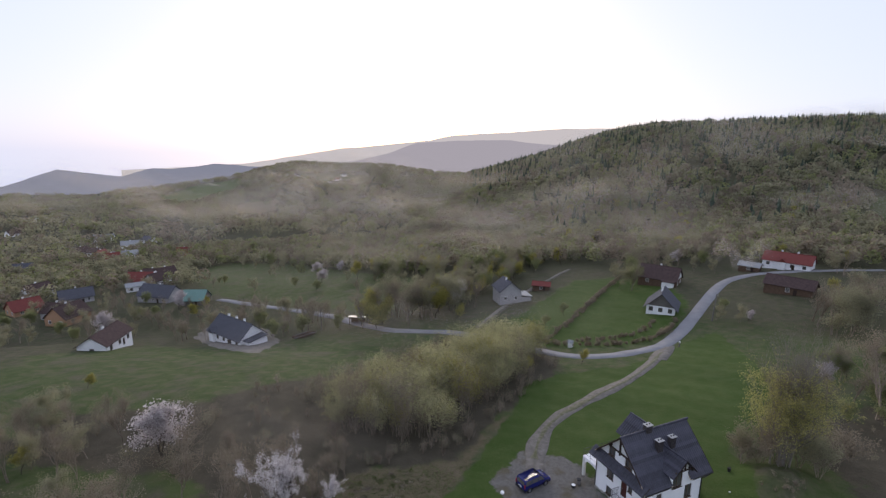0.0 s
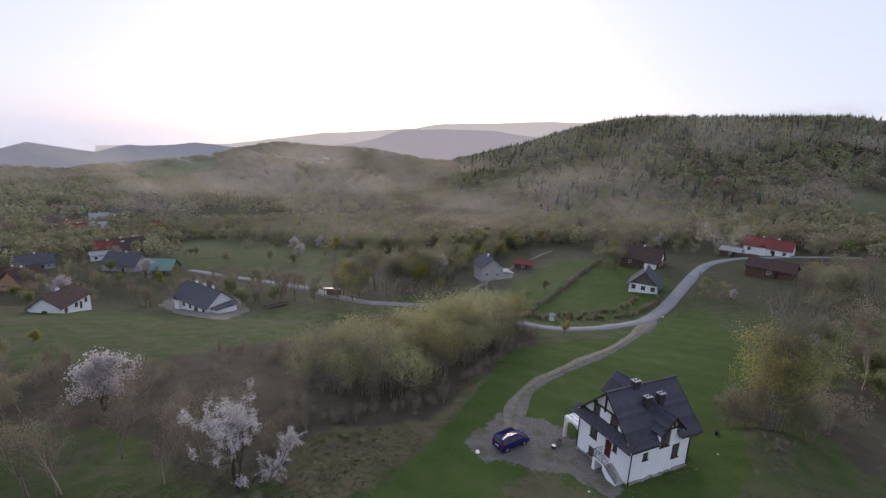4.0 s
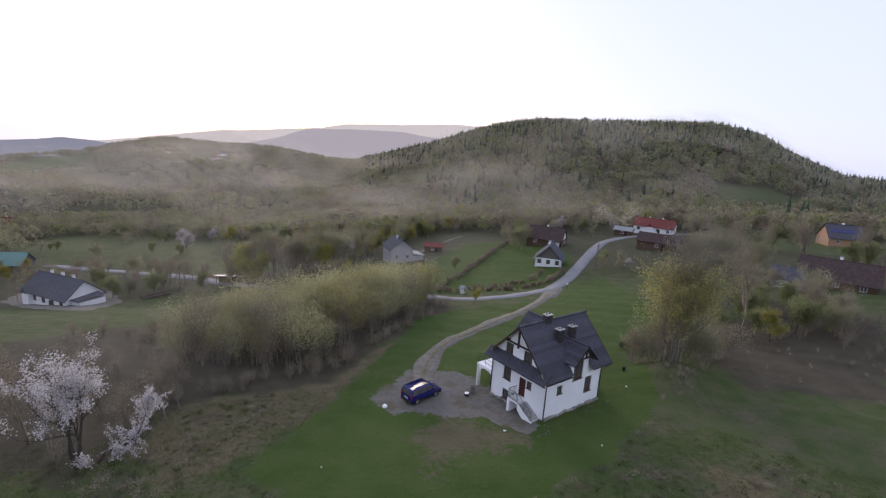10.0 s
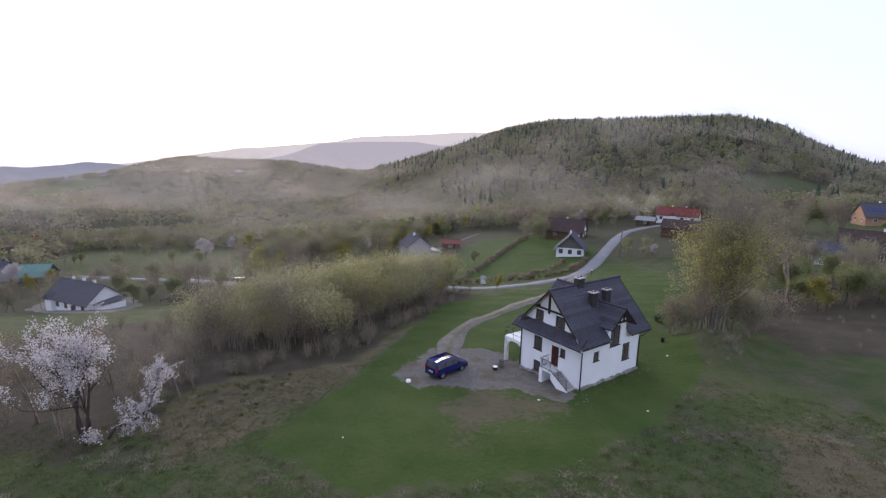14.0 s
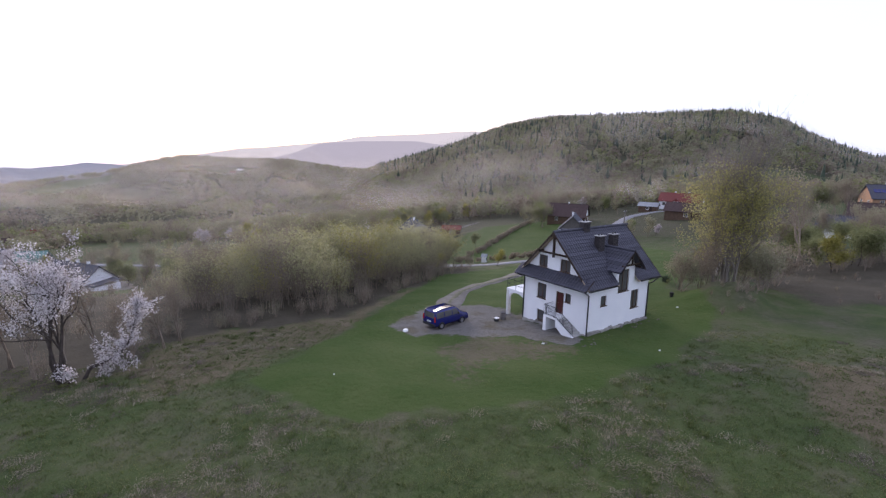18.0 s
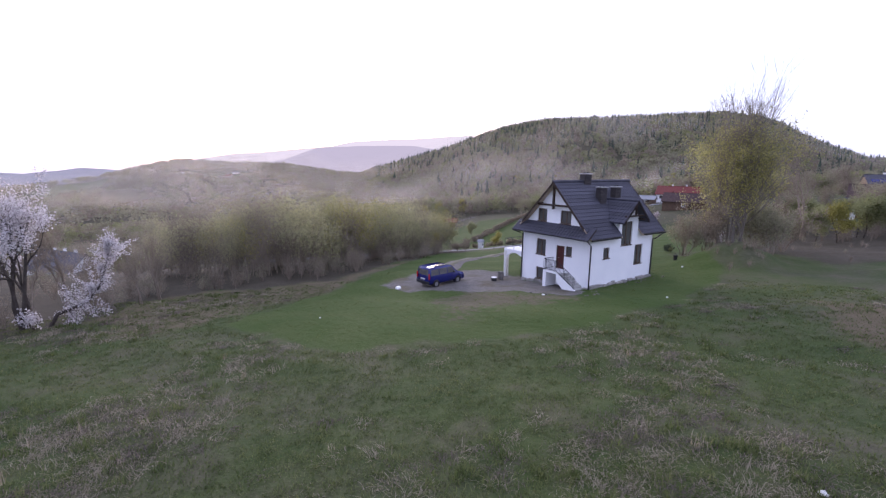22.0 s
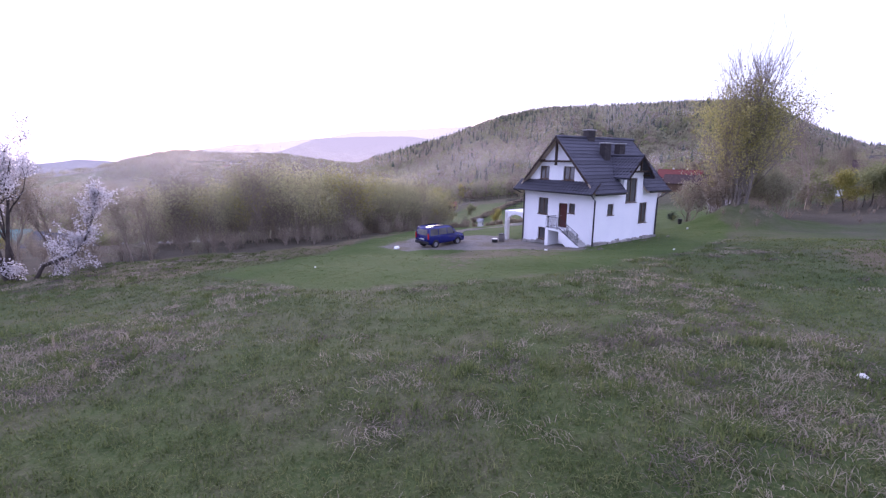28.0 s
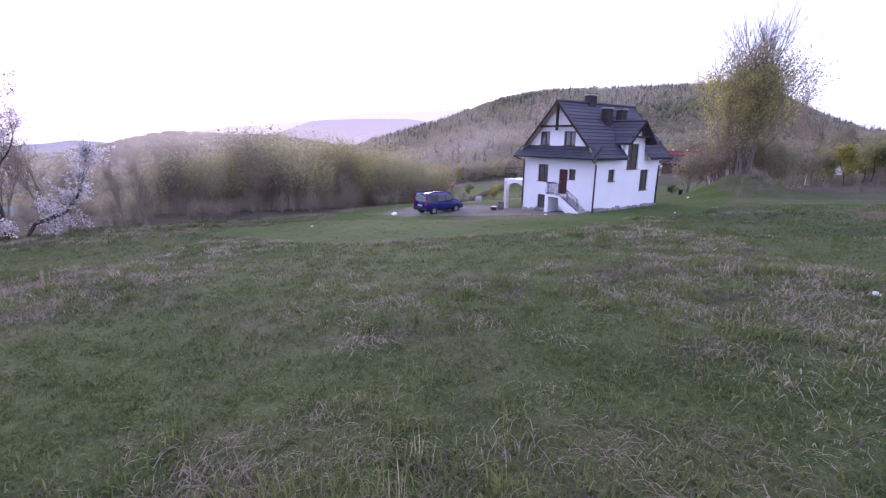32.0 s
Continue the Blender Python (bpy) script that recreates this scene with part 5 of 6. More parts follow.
BAND = [  # outline, how many, kinds
    ([(-5, 112), (11, 104), (30, 110), (33, 121), (12, 127), (-3, 123)], 30, ["bare", "gold", "dull", "gold"], (1.1, 1.5)),
    ([(46, -9), (66, -14), (82, 3.5), (75, 18.3), (50, 14.5), (45, 6)], 34, ["bare", "dull", "leaf", "bare"], (0.5, 0.8)),
    ([(48, -21), (76, -33), (96, -21), (68, -13)], 20, ["dull", "leaf", "bare", "gold"], (0.5, 0.75)),
    ([(87.5, 16.9), (118.1, 23.3), (123.4, 41.4), (99.4, 38.7)], 16, ["bare", "dull", "bare"], (0.9, 1.3)),
    ([(120, -19), (162, -29), (175.8, 19.5), (157.6, 40), (123.2, 13.6)], 22, ["bare", "dull", "leaf"], (0.8, 1.2)),
    ([(-62.7, 121.5), (-30.9, 119.6), (-6.8, 109), (-0.7, 122.9), (-27.2, 146.3), (-61.9, 153.7)], 40, ["bare", "dull", "leaf", "bare"], (0.55, 0.9)),
    ([(-148, 131), (-87.6, 123.7), (-65.8, 152.8), (-80.8, 247), (-181.5, 364)], 110, ["bare", "dull", "leaf"], (0.5, 0.85)),
    ([(-169.3, 364), (-80.2, 252.2), (-71.2, 406.5), (-122.1, 540), (-208, 534.2)], 60, ["bare", "dull", "leaf"], (0.6, 1.0)),
    ([(-102.7, 154.3), (-59.5, 142.1), (-50, 178.8), (-62.2, 186.7), (-96, 208.1)], 26, ["bare", "bare", "dull", "gold"], (0.4, 0.75)),
    ([(19.3, 114.2), (43.2, 108.2), (58.3, 123.6), (96.8, 151.2), (84.3, 187.1), (38.5, 152.3)], 70, ["bare", "dull", "leaf", "gold"], (0.7, 1.1)),
    ([(83, 92.4), (106.3, 84.8), (141.6, 90.9), (156.2, 105.6), (136.8, 133.2), (113.2, 123.9)], 26, ["bare", "dull", "leaf"], (0.6, 1.05)),
    ([(-73, 21), (-46, 17), (-40.7, 34.9), (-66, 61), (-78, 57)], 34, ["bare", "dull", "bare"], (0.45, 0.8)),
    ([(-62.3, 213.9), (-1.1, 153.6), (28.5, 152.1), (47.4, 191.6), (14.7, 250.6), (-43.1, 280.3)], 26, ["bare", "dull", "leaf"], (0.4, 0.8)),
    ([(163.3, 58.3), (183.2, 71.3), (181.8, 114), (159.4, 102.2)], 16, ["gold", "dull", "bare"], (0.7, 1.1)),
    ([(33, 139), (72, 164), (148, 141), (172, 122), (205, 160), (150, 250), (60, 250), (8, 205)], 170, ["dull", "leaf", "bare", "gold", "dull", "leaf"], (0.75, 1.25)),
    ([(-60, 300), (8, 235), (60, 262), (64, 330), (-15, 340), (-67, 352)], 60, ["dull", "leaf", "bare", "dull"], (0.8, 1.2)),
]
for outline, number, kinds, (s0, s1) in BAND:
    xs, ys = [p[0] for p in outline], [p[1] for p in outline]
    done = 0
    while done < number:
        x, y = rng.uniform(min(xs), max(xs)), rng.uniform(min(ys), max(ys))
        if inside(np.array([x]), np.array([y]), outline)[0] < 0 or near_line(np.array([x]), np.array([y]), ROAD)[0] < 4 or hides(x, y):
            continue
        k = kinds[int(rng.integers(len(kinds)))]
        mid_tree(k, x, y, rng.uniform(s0, s1), rng.uniform(0, 360), rng.uniform(0.85, 1.2))
        done += 1
for k, x, y, s in (("gold", -2.0, 116.5, 1.5), ("gold", 2.5, 113.5, 1.25), ("gold", 24, 100, 0.8), ("gold", 37.5, 74.8, 0.42), ("leaf", 43.4, 77.4, 0.5), ("leaf", 54.6, 83.2, 0.55), ("gold", 29.7, 45.1, 0.45), ("gold", 14.8, 44.5, 0.5), ("dull", 86.4, 47.5, 0.6), ("gold", 127.2, 45.4, 0.9), ("bare", 51, 1.5, 1.3), ("bare", -33.7, 153.7, 0.59), ("dull", -29.2, 146.3, 0.62), ("bare", -26.3, 149.8, 0.53), ("bare", -22.6, 141.3, 0.62), ("bare", -20.8, 131.4, 0.74), ("bare", -16.7, 130.5, 0.57), ("dull", -12.5, 133.7, 0.61), ("bare", -11.8, 120.5, 0.75), ("bare", -36.9, 165.4, 0.56), ("dull", 36, 7.5, 0.5), ("gold", 46, -3.6, 0.7), ("gold", -68.6, 72.8, 0.42), ("gold", -67.6, 40.7, 0.5), ("leaf", 92.4, 56.2, 0.55), ("dull", 84.4, 52.9, 0.5), ("bare", -37.3, 17.7, 0.6), ("bare", -35.9, 20.7, 0.7), ("bare", -39.3, 22.2, 0.75), ("bare", -32.9, 19, 0.5), ("bare", -29.4, 19.9, 0.5), ("bare", -42.4, 18.3, 0.65), ("bare", -34.4, 24.3, 0.7), ("bare", -28, 22.2, 0.55), ("leaf", 24.3, 6.7, 0.1), ("leaf", 25.9, 3.4, 0.09)):
    mid_tree(k, x, y, s, rng.uniform(0, 360))

# hedge along the field above the road
HEDGE = tree_kind(90, 1.6, 700, "bud", "twig", 7, 0.8, 2, 10, 0.25, 0.18, forks=4, base_r=0.02)
for line in ([(36, 68), (48, 74), (75, 92), (102, 109)], [(34, 66), (37, 60), (43, 55.5), (52, 52), (62, 52), (76, 59)], [(40, 63), (48, 58.5), (60, 57), (70, 62)]):
    p = smooth_line([(x, y) for x, y in line], 2)
    acc = 0
    for a, b in zip(p, p[1:]):
        n = max(1, int((b - a).length / 0.95))
        for k in range(n):
            q = a + (b - a) * (k + 0.5) / n
            plant(HEDGE, q.x + rng.normal(0, 0.4), q.y + rng.normal(0, 0.4), rng.uniform(0.45, 1.0), rng.uniform(0, 360), "hedge_bush", "low brown leafless hedge bush", "bush", "hedge along the field", 0.05)


# ---- far woods ----
def far_woods(name, number, region, mats, probs, height, broad, leaves, label, conifer=False, seed=1):
    """Many trees of the far slopes in one mesh: each a loose crown of leaf clumps, or a spruce of ragged tiers."""
    r = np.random.default_rng(seed)
    az, away = region(r, number)
    x, y = STAND[0] + away * np.cos(HEADING - np.radians(az)), STAND[1] + away * np.sin(HEADING - np.radians(az))
    keep = np.ones(len(x), bool)
    for f in (ORCHARD, RIGHT_FIELD, FIELD, HILL_FIELD, KNOLL_FIELD, KNOLL_TOP):
        keep &= inside(x, y, f) < 0
    keep &= near_line(x, y, ROAD) > 5
    for hx, hy in HOMES:
        keep &= np.hypot(x - hx, y - hy) > 11
    x, y, away = x[keep], y[keep], away[keep]
    z = land(x, y)
    n = len(x)
    h = height * r.uniform(0.65, 1.15, n)
    kind = r.choice(len(mats), n, p=probs)
    patch = np.sin(x * 0.021 + 1) * np.sin(y * 0.017) + 0.5 * np.sin(x * 0.05 + y * 0.04)
    kind = np.where((patch > 0.55) & (r.random(n) < 0.6), 0, kind)
    if conifer:
        tiers, k = 4, 6
        V, F = [], []
        for t in range(tiers):
            u = t / tiers
            rad = broad * (1 - u) * 0.5 + 0.25
            a = np.arange(k) * 2 * math.pi / k + r.uniform(0, 6, (n, 1))
            rr = rad * r.uniform(0.7, 1.25, (n, k))
            lo = np.stack([x[:, None] + rr * np.cos(a), y[:, None] + rr * np.sin(a), z[:, None] + h[:, None] * (0.1 + 0.75 * u) + r.normal(0, 0.3, (n, k))], -1)
            tip = np.stack([x, y, z + h * (0.1 + 0.75 * u + 0.36)], -1)[:, None]
            V.append(np.concatenate([lo, tip], 1))
        V = np.stack(V, 1).reshape(-1, 3)
        i = np.arange(k)
        f = np.stack([i, (i + 1) % k, np.full(k, k)], -1)
        F = (np.arange(n * tiers)[:, None, None] * (k + 1) + f[None]).reshape(-1, 3)
        idx = np.repeat(kind, tiers * k)
    else:
        th, ph, u = r.uniform(0, 6.2832, (n, leaves)), np.arccos(r.uniform(-0.6, 1, (n, leaves))), r.uniform(0.6, 1.0, (n, leaves)) ** 0.5
        w = (broad * r.uniform(0.75, 1.25, n))[:, None] / 2
        c = np.stack([x[:, None] + w * u * np.sin(ph) * np.cos(th), y[:, None] + w * u * np.sin(ph) * np.sin(th), z[:, None] + h[:, None] * (0.52 + 0.46 * u * np.cos(ph))], -1)
        s = broad * 0.15 * r.uniform(0.6, 1.4, (n, leaves, 1))
        a, b = r.normal(size=(n, leaves, 3)), r.normal(size=(n, leaves, 3))
        a /= np.linalg.norm(a, axis=-1)[..., None]
        b -= a * (a * b).sum(-1)[..., None]
        b /= np.linalg.norm(b, axis=-1)[..., None]
        V = np.stack([c - a * s * 0.6, c + b * s * 0.45, c + a * s * 0.6, c - b * s * 0.45], 2).reshape(-1, 3)
        F = np.arange(n * leaves * 4).reshape(-1, 4)
        idx = np.repeat(kind, leaves)
    return tagged(from_arrays(name, V, F, mats, idx), label, "woods", kind="stuff")


def polar(a0, a1, d0, d1, power=0.5):
    return lambda r, n: (r.uniform(a0, a1, n), np.sqrt(r.uniform(0, 1, n) * (d1 * d1 - d0 * d0) + d0 * d0))




# ---- village houses ----
def cottage(x, y, turn, L, W, wall_h, roof_h, wall, roof_m, label, windows=((0, 3), (2, 3)), chimneys=1, over=0.5, gable=None, door=True, annex=None, porch=False, base=None, solar=False):
    """A gabled house: walls, gables, two roof slopes, windows, door, chimneys. Its ridge runs along its own x."""
    zs = [ground_z(x + a * L / 2 * math.cos(radians(turn)) - b * W / 2 * math.sin(radians(turn)), y + a * L / 2 * math.sin(radians(turn)) + b * W / 2 * math.cos(radians(turn))) for a in (-1, 1) for b in (-1, 1)]
    z0 = sum(zs) / 4 if base is None else base
    deep = min(zs) - z0 - 0.6
    h = thing("cottage", (x, y, z0), turn, label, "house", "village houses")
    HOMES.append((x, y))
    g_m = gable or wall
    a, b, t = L / 2, W / 2, 0.3
    part("wall", boxes(((-a, -b, deep), (a, -b + t, wall_h))), wall, h)
    part("wall", boxes(((-a, b - t, deep), (a, b, wall_h))), wall, h)
    for s in (-1, 1):
        bm = boxes(((min(s * a, s * (a - t)), -b + t, deep), (max(s * a, s * (a - t)), b - t, wall_h)))
        part("end_wall", bm, wall, h)
        bm = bmesh.new()
        prism(bm, [(s * a, -b + 0.02, wall_h), (s * a, b - 0.02, wall_h), (s * a, 0, wall_h + roof_h - 0.1)], (-s * 0.25, 0, 0))
        part("gable", bm, g_m, h)
    slope = roof_h / b
    for s in (-1, 1):
        bm = bmesh.new()
        e = b + over
        ez = wall_h + roof_h - slope * e
        prism(bm, [(-a - over, 0, wall_h + roof_h + 0.1), (-a - over, s * e, ez + 0.1), (-a - over, s * e, ez - 0.06), (-a - over, 0, wall_h + roof_h - 0.06)], (L + 2 * over, 0, 0))
        part("roof_slope", bm, roof_m, h)
    bm = bmesh.new()
    tube(bm, [(-a - over, 0, wall_h + roof_h + 0.08), (a + over, 0, wall_h + roof_h + 0.08)], 0.12, 6)
    part("ridge_cap", bm, roof_m, h)
    for side, n in windows:  # 0: front (-y), 1: back, 2: left end (-x), 3: right end
        span = L if side < 2 else W
        for k in range(n):
            u = (k + 0.5) / n * span - span / 2
            w = new("window")
            w.parent = h
            hw, zl, zh = 0.5, wall_h * 0.36, wall_h * 0.36 + 1.15
            out = -1 if side in (0, 2) else 1
            face = (b if side < 2 else a) * out

            def slab(u0, u1, za, zb, d0, d1):
                f0, f1 = sorted((face + out * d0, face + out * d1))
                return ((u0, f0, za), (u1, f1, zb)) if side < 2 else ((f0, u0, za), (f1, u1, zb))
            part("pane", boxes(slab(u - hw, u + hw, zl, zh, -0.05, 0.015)), "glass", w)
            part("window_frame", boxes(slab(u - hw - 0.08, u - hw, zl - 0.08, zh + 0.08, -0.05, 0.05), slab(u + hw, u + hw + 0.08, zl - 0.08, zh + 0.08, -0.05, 0.05), slab(u - hw, u + hw, zh, zh + 0.08, -0.05, 0.05), slab(u - hw, u + hw, zl - 0.08, zl, -0.05, 0.05), slab(u - 0.03, u + 0.03, zl, zh, -0.05, 0.04)), "white" if wall != "render" else "frame", w)
    if door:
        part("door", boxes(((L * 0.12, -b - 0.04, 0.05), (L * 0.12 + 0.95, -b + 0.02, 2.05)), bevel=0.02), "timber", h, "brown wooden door")
    for k in range(chimneys):
        cx = (k + 1) / (chimneys + 1) * L - a
        c = part("chimney", boxes(((cx - 0.3, 0.1, wall_h + roof_h * 0.6), (cx + 0.3, 0.65, wall_h + roof_h + 0.75)), bevel=0.02), "render", h, "pale chimney stack")
        part("cap", boxes(((cx - 0.36, 0.04, wall_h + roof_h + 0.75), (cx + 0.36, 0.71, wall_h + roof_h + 0.83)), bevel=0.02), "concrete", c)
    if annex:
        ax0, ax1, ay0, ay1, ah, amat, armat = annex
        part("annex", boxes(((ax0, ay0, deep), (ax1, ay1, ah))), amat, h)
        bm = bmesh.new()
        prism(bm, [(ax0 - 0.3, ay0 - 0.4, ah + 0.05), (ax0 - 0.3, ay1 + 0.2, ah + 0.75), (ax0 - 0.3, ay1 + 0.2, ah + 0.9), (ax0 - 0.3, ay0 - 0.4, ah + 0.2)], (ax1 - ax0 + 0.6, 0, 0))
        part("annex_roof", bm, armat, h)
    if porch:
        bm = bmesh.new()
        px0 = -a * 0.15 if porch is True else porch
        prism(bm, [(px0 - 1.4, -b - 1.3, wall_h - 0.2), (px0 + 1.4, -b - 1.3, wall_h - 0.2), (px0, -b - 1.3, wall_h + 1.2)], (0, 1.6 + b * 0.5, 0))
        part("porch_roof", bm, roof_m, h)
        part("porch_gable", boxes(((px0 - 1.2, -b - 1.0, deep), (px0 + 1.2, -b, wall_h - 0.2))), wall, h)
    if solar:
        n = math.degrees(math.atan(slope))
        for k in range(7):
            p = part("solar_panel", boxes(((-0.48, -0.8, 0), (0.48, 0.8, 0.05)), bevel=0.01), "blue", h, "dark blue solar panel")
            p.matrix_local = pose(-a + 1.4 + k * 1.1, -b * 0.5, wall_h + roof_h - slope * b * 0.5 + 0.16, n, 0, 0)
    return h


cottage(163, 80, -72, 16, 8, 3.2, 3.0, "render", "tile_red", "long white house with a bright red roof", ((0, 4), (2, 2)), 2, porch=True)
cottage(148.2, 85.6, -70, 7, 5, 2.4, 1.2, "log", "tile_pale", "small brown shed with a pale sheet roof", ((0, 1),), 0)
cottage(106.5, 92.5, -62, 13.5, 8.5, 3.0, 4.0, "log", "tile_brown", "brown timber house with a dark brown roof", ((0, 2), (3, 2)), 1, gable="render", annex=(2.0, 6.0, -5.4, -4.25, 2.2, "render", "tile_brown"))
cottage(80.8, 68.5, 36, 9.5, 8, 2.6, 4.0, "render", "tile_grey", "old white cottage with a steep grey shingle roof", ((2, 3), (0, 2)), 1, over=0.9, gable="wood_grey")
cottage(125.5, 57.5, -72, 13, 7, 2.9, 2.4, "log", "tile_brown", "dark timber barn with a low brown roof", ((0, 1),), 0)
cottage(50, 111, 78, 9, 8, 5.2, 3.2, "greywall", "tile_grey", "unfinished two-storey grey block house with steep roof", ((2, 2), (0, 2)), 1, annex=(-4.4, 2.0, -8.0, -4.05, 2.6, "greywall", "tile_pale"))
cottage(69, 116, -40, 6.5, 4.5, 2.3, 1.0, "log", "tile_red", "low shed with a faded red roof", ((0, 1),), 0)
cottage(-43, 123, -57, 17, 9, 3.1, 3.9, "render", "tile_grey", "long white bungalow with a blue-grey roof", ((0, 5), (3, 1)), 3, annex=(8.55, 11.5, -3.2, 3.0, 2.7, "render", "tile_grey"), porch=-5.5)
cottage(-77.5, 122, 74, 13, 7.5, 3.2, 2.6, "render", "tile_brown", "white cottage with a worn brown roof", ((0, 3), (2, 1)), 1)
cottage(-125, 205, 40, 10, 8, 2.8, 3.4, "orange", "tile_red", "small village house with a dull red roof", ((0, 2), (2, 2)), 1)
cottage(-103.5, 181, 60, 11, 9, 3.4, 4.0, "orange", "tile_brown", "orange rendered house with a brown roof", ((0, 2), (2, 2)), 1)
cottage(-110, 191.3, -30, 8, 7, 3.0, 3.0, "greywall", "tile_brown", "old grey village house with brown roof", ((0, 2),), 1)
cottage(-110.9, 217.7, 20, 12, 8, 3.0, 3.2, "greywall", "tile_grey", "grey village house with a grey roof", ((0, 3),), 1)
cottage(-90.6, 231.2, 15, 8, 6, 3.0, 1.2, "render", "tile_pale", "small white building with a flat pale roof", ((0, 2),), 0)
cottage(-90.9, 248, -20, 12, 9, 3.4, 4.0, "render", "tile_red", "white house with a pale red roof", ((0, 3),), 1)
cottage(-81.4, 259.2, 30, 9, 8, 4.5, 3.4, "render", "tile_brown", "tall white house with a brown roof", ((0, 2), (2, 2)), 1)
cottage(-75.5, 201, -35, 16, 9, 3.2, 4.0, "greywall", "tile_grey", "long dark house with a steep grey roof", ((0, 3), (2, 2)), 1)
cottage(-60, 186, -20, 9, 8, 2.6, 3.4, "wood_grey", "tile_green", "barn with a pale green sheet roof", ((2, 1),), 0)
cottage(-126.8, 391.2, 10, 16, 8, 4.0, 2.2, "render", "tile_pale", "white village building with pale roof", ((0, 5),), 1)
cottage(-151.9, 418.7, -30, 12, 8, 3.6, 3.2, "render", "tile_brown", "white village house among trees", ((0, 3),), 1)
cottage(-85.4, 384.4, 0, 10, 8, 3.6, 3.2, "orange", "tile_red", "orange village house with red roof", ((0, 3),), 1)
cottage(-132.9, 241.9, 50, 10, 8, 3.2, 3.4, "render", "tile_brown", "white village house with brown roof", ((0, 3),), 1)
cottage(-176.5, 351.8, 10, 10, 8, 3.2, 3.4, "render", "tile_grey", "white village house with grey roof", ((0, 3),), 1)
cottage(184, 21, -52, 11, 9, 3.2, 4.2, "orange", "tile", "orange rendered house with solar panels on its roof", ((0, 2), (2, 2)), 1, solar=True)
cottage(101, 2.0, -78, 14, 9, 2.5, 3.8, "log", "tile_brown", "long farmhouse with a big dark brown roof", ((0, 3),), 1, gable="wood_grey")
cottage(95, 9.5, -78, 6, 7, 2.3, 2.2, "render", "tile_grey", "low white outbuilding with a grey roof", ((2, 1),), 0)
for x, y, turn, lab, rf in ((139.1, 983.5, 20, "far white house on a meadow slope", "tile_brown"), (160, 1035.1, -30, "far white house on a meadow slope", "tile_red"), (188.9, 1112.5, 10, "far white house on a meadow slope", "tile_grey"), (76.2, 1092.2, 40, "far white house on a meadow slope", "tile_brown"), (-306.4, 631.1, 10, "far white house in the valley village", "tile_red"), (-325.3, 679.7, 30, "far white house in the valley village", "tile_brown"), (-295.6, 728.5, -20, "far white house in the valley village", "tile_grey"), (-357, 776.9, 0, "far white house in the valley village", "tile_red"), (-263.2, 582.7, 50, "far white house in the valley village", "tile_brown")):
    cottage(x, y, turn, 12, 9, 3.6, 3.4, "render", rf, lab, ((0, 3),), 1, door=False)
for x, y, turn, long, wl_m, rf, lab in ((-133.2, 378.6, 30, 10, "render", "tile_red", "white village house with a worn red roof"), (-89.4, 269.5, -20, 9, "render", "tile_brown", "white village house with brown roof"), (-136.4, 458.2, 10, 14, "render", "tile_pale", "long white village building"), (-125.9, 483.9, -40, 11, "render", "tile_grey", "white village house with grey roof"), (-166.6, 433.3, 50, 10, "greywall", "tile_brown", "grey village house with brown roof"), (-168.9, 514.8, 0, 16, "render", "tile_pale", "long white village building"), (-145.7, 404.1, 70, 9, "orange", "tile_red", "orange village house with red roof"), (-83.8, 244.3, 45, 8, "greywall", "tile_brown", "grey village house with brown roof")):
    cottage(x, y, turn, long, 8, 3.4, 3.2, wl_m, rf, lab, ((0, 3), (2, 2)), 1)
# pale sandy plot round the bungalow
PLOT = [(-57, 134), (-54, 147), (-33, 133), (-30, 113), (-38, 96), (-49, 112)]
bm = bmesh.new()
mid = Vector((-43, 122))
rows = []
for u in np.linspace(0, 1, 9):
    row = []
    for k in range(48):
        a = k / 48 * len(PLOT)
        i = int(a)
        p = Vector(PLOT[i]).lerp(Vector(PLOT[(i + 1) % len(PLOT)]), a - i)
        q = mid + (p - mid) * (u if u > 0 else 0.01) * (1 + 0.05 * math.sin(k * 2.3))
        row.append(bm.verts.new((q.x, q.y, ground_z(q.x, q.y) + (0.14 if u < 0.99 else -0.05))))
    rows.append(row)
for r0, r1 in zip(rows, rows[1:]):
    for k in range(48):
        bm.faces.new((r0[k], r1[k], r1[(k + 1) % 48], r0[(k + 1) % 48]))
tagged(part("building_plot", bm, "gravel"), "pale sandy plot round a new bungalow", "plot", kind="structure")

# wayside shrine, posts, pole
sx, sy = 37.4, 58.4
sh = thing("shrine", (sx, sy, ground_z(sx, sy) - 0.1), 30, "small white wayside shrine beside the road", "shrine")
part("body", boxes(((-0.55, -0.5, 0), (0.55, 0.5, 1.5)), bevel=0.03), "white", sh)
bm = bmesh.new()
prism(bm, [(-0.75, -0.7, 1.5), (0.75, -0.7, 1.5), (0, -0.7, 2.15)], (0, 1.4, 0))
part("roof", bm, "tile_pale", sh)
# no recess is cut: a black plate paints the shade inside it
part("niche", boxes(((-0.25, -0.53, 0.6), (0.25, -0.48, 1.25))), "black", sh)
px, py = 58.5, 43.5
po = thing("marker_post", (px, py, ground_z(px, py) - 0.2), 0, "white-topped wooden post at a driveway mouth", "post")
part("shaft", boxes(((-0.12, -0.12, 0), (0.12, 0.12, 1.3)), bevel=0.02), "wood_grey", po)
part("cap", boxes(((-0.16, -0.16, 1.3), (0.16, 0.16, 1.55)), bevel=0.03), "white", po)


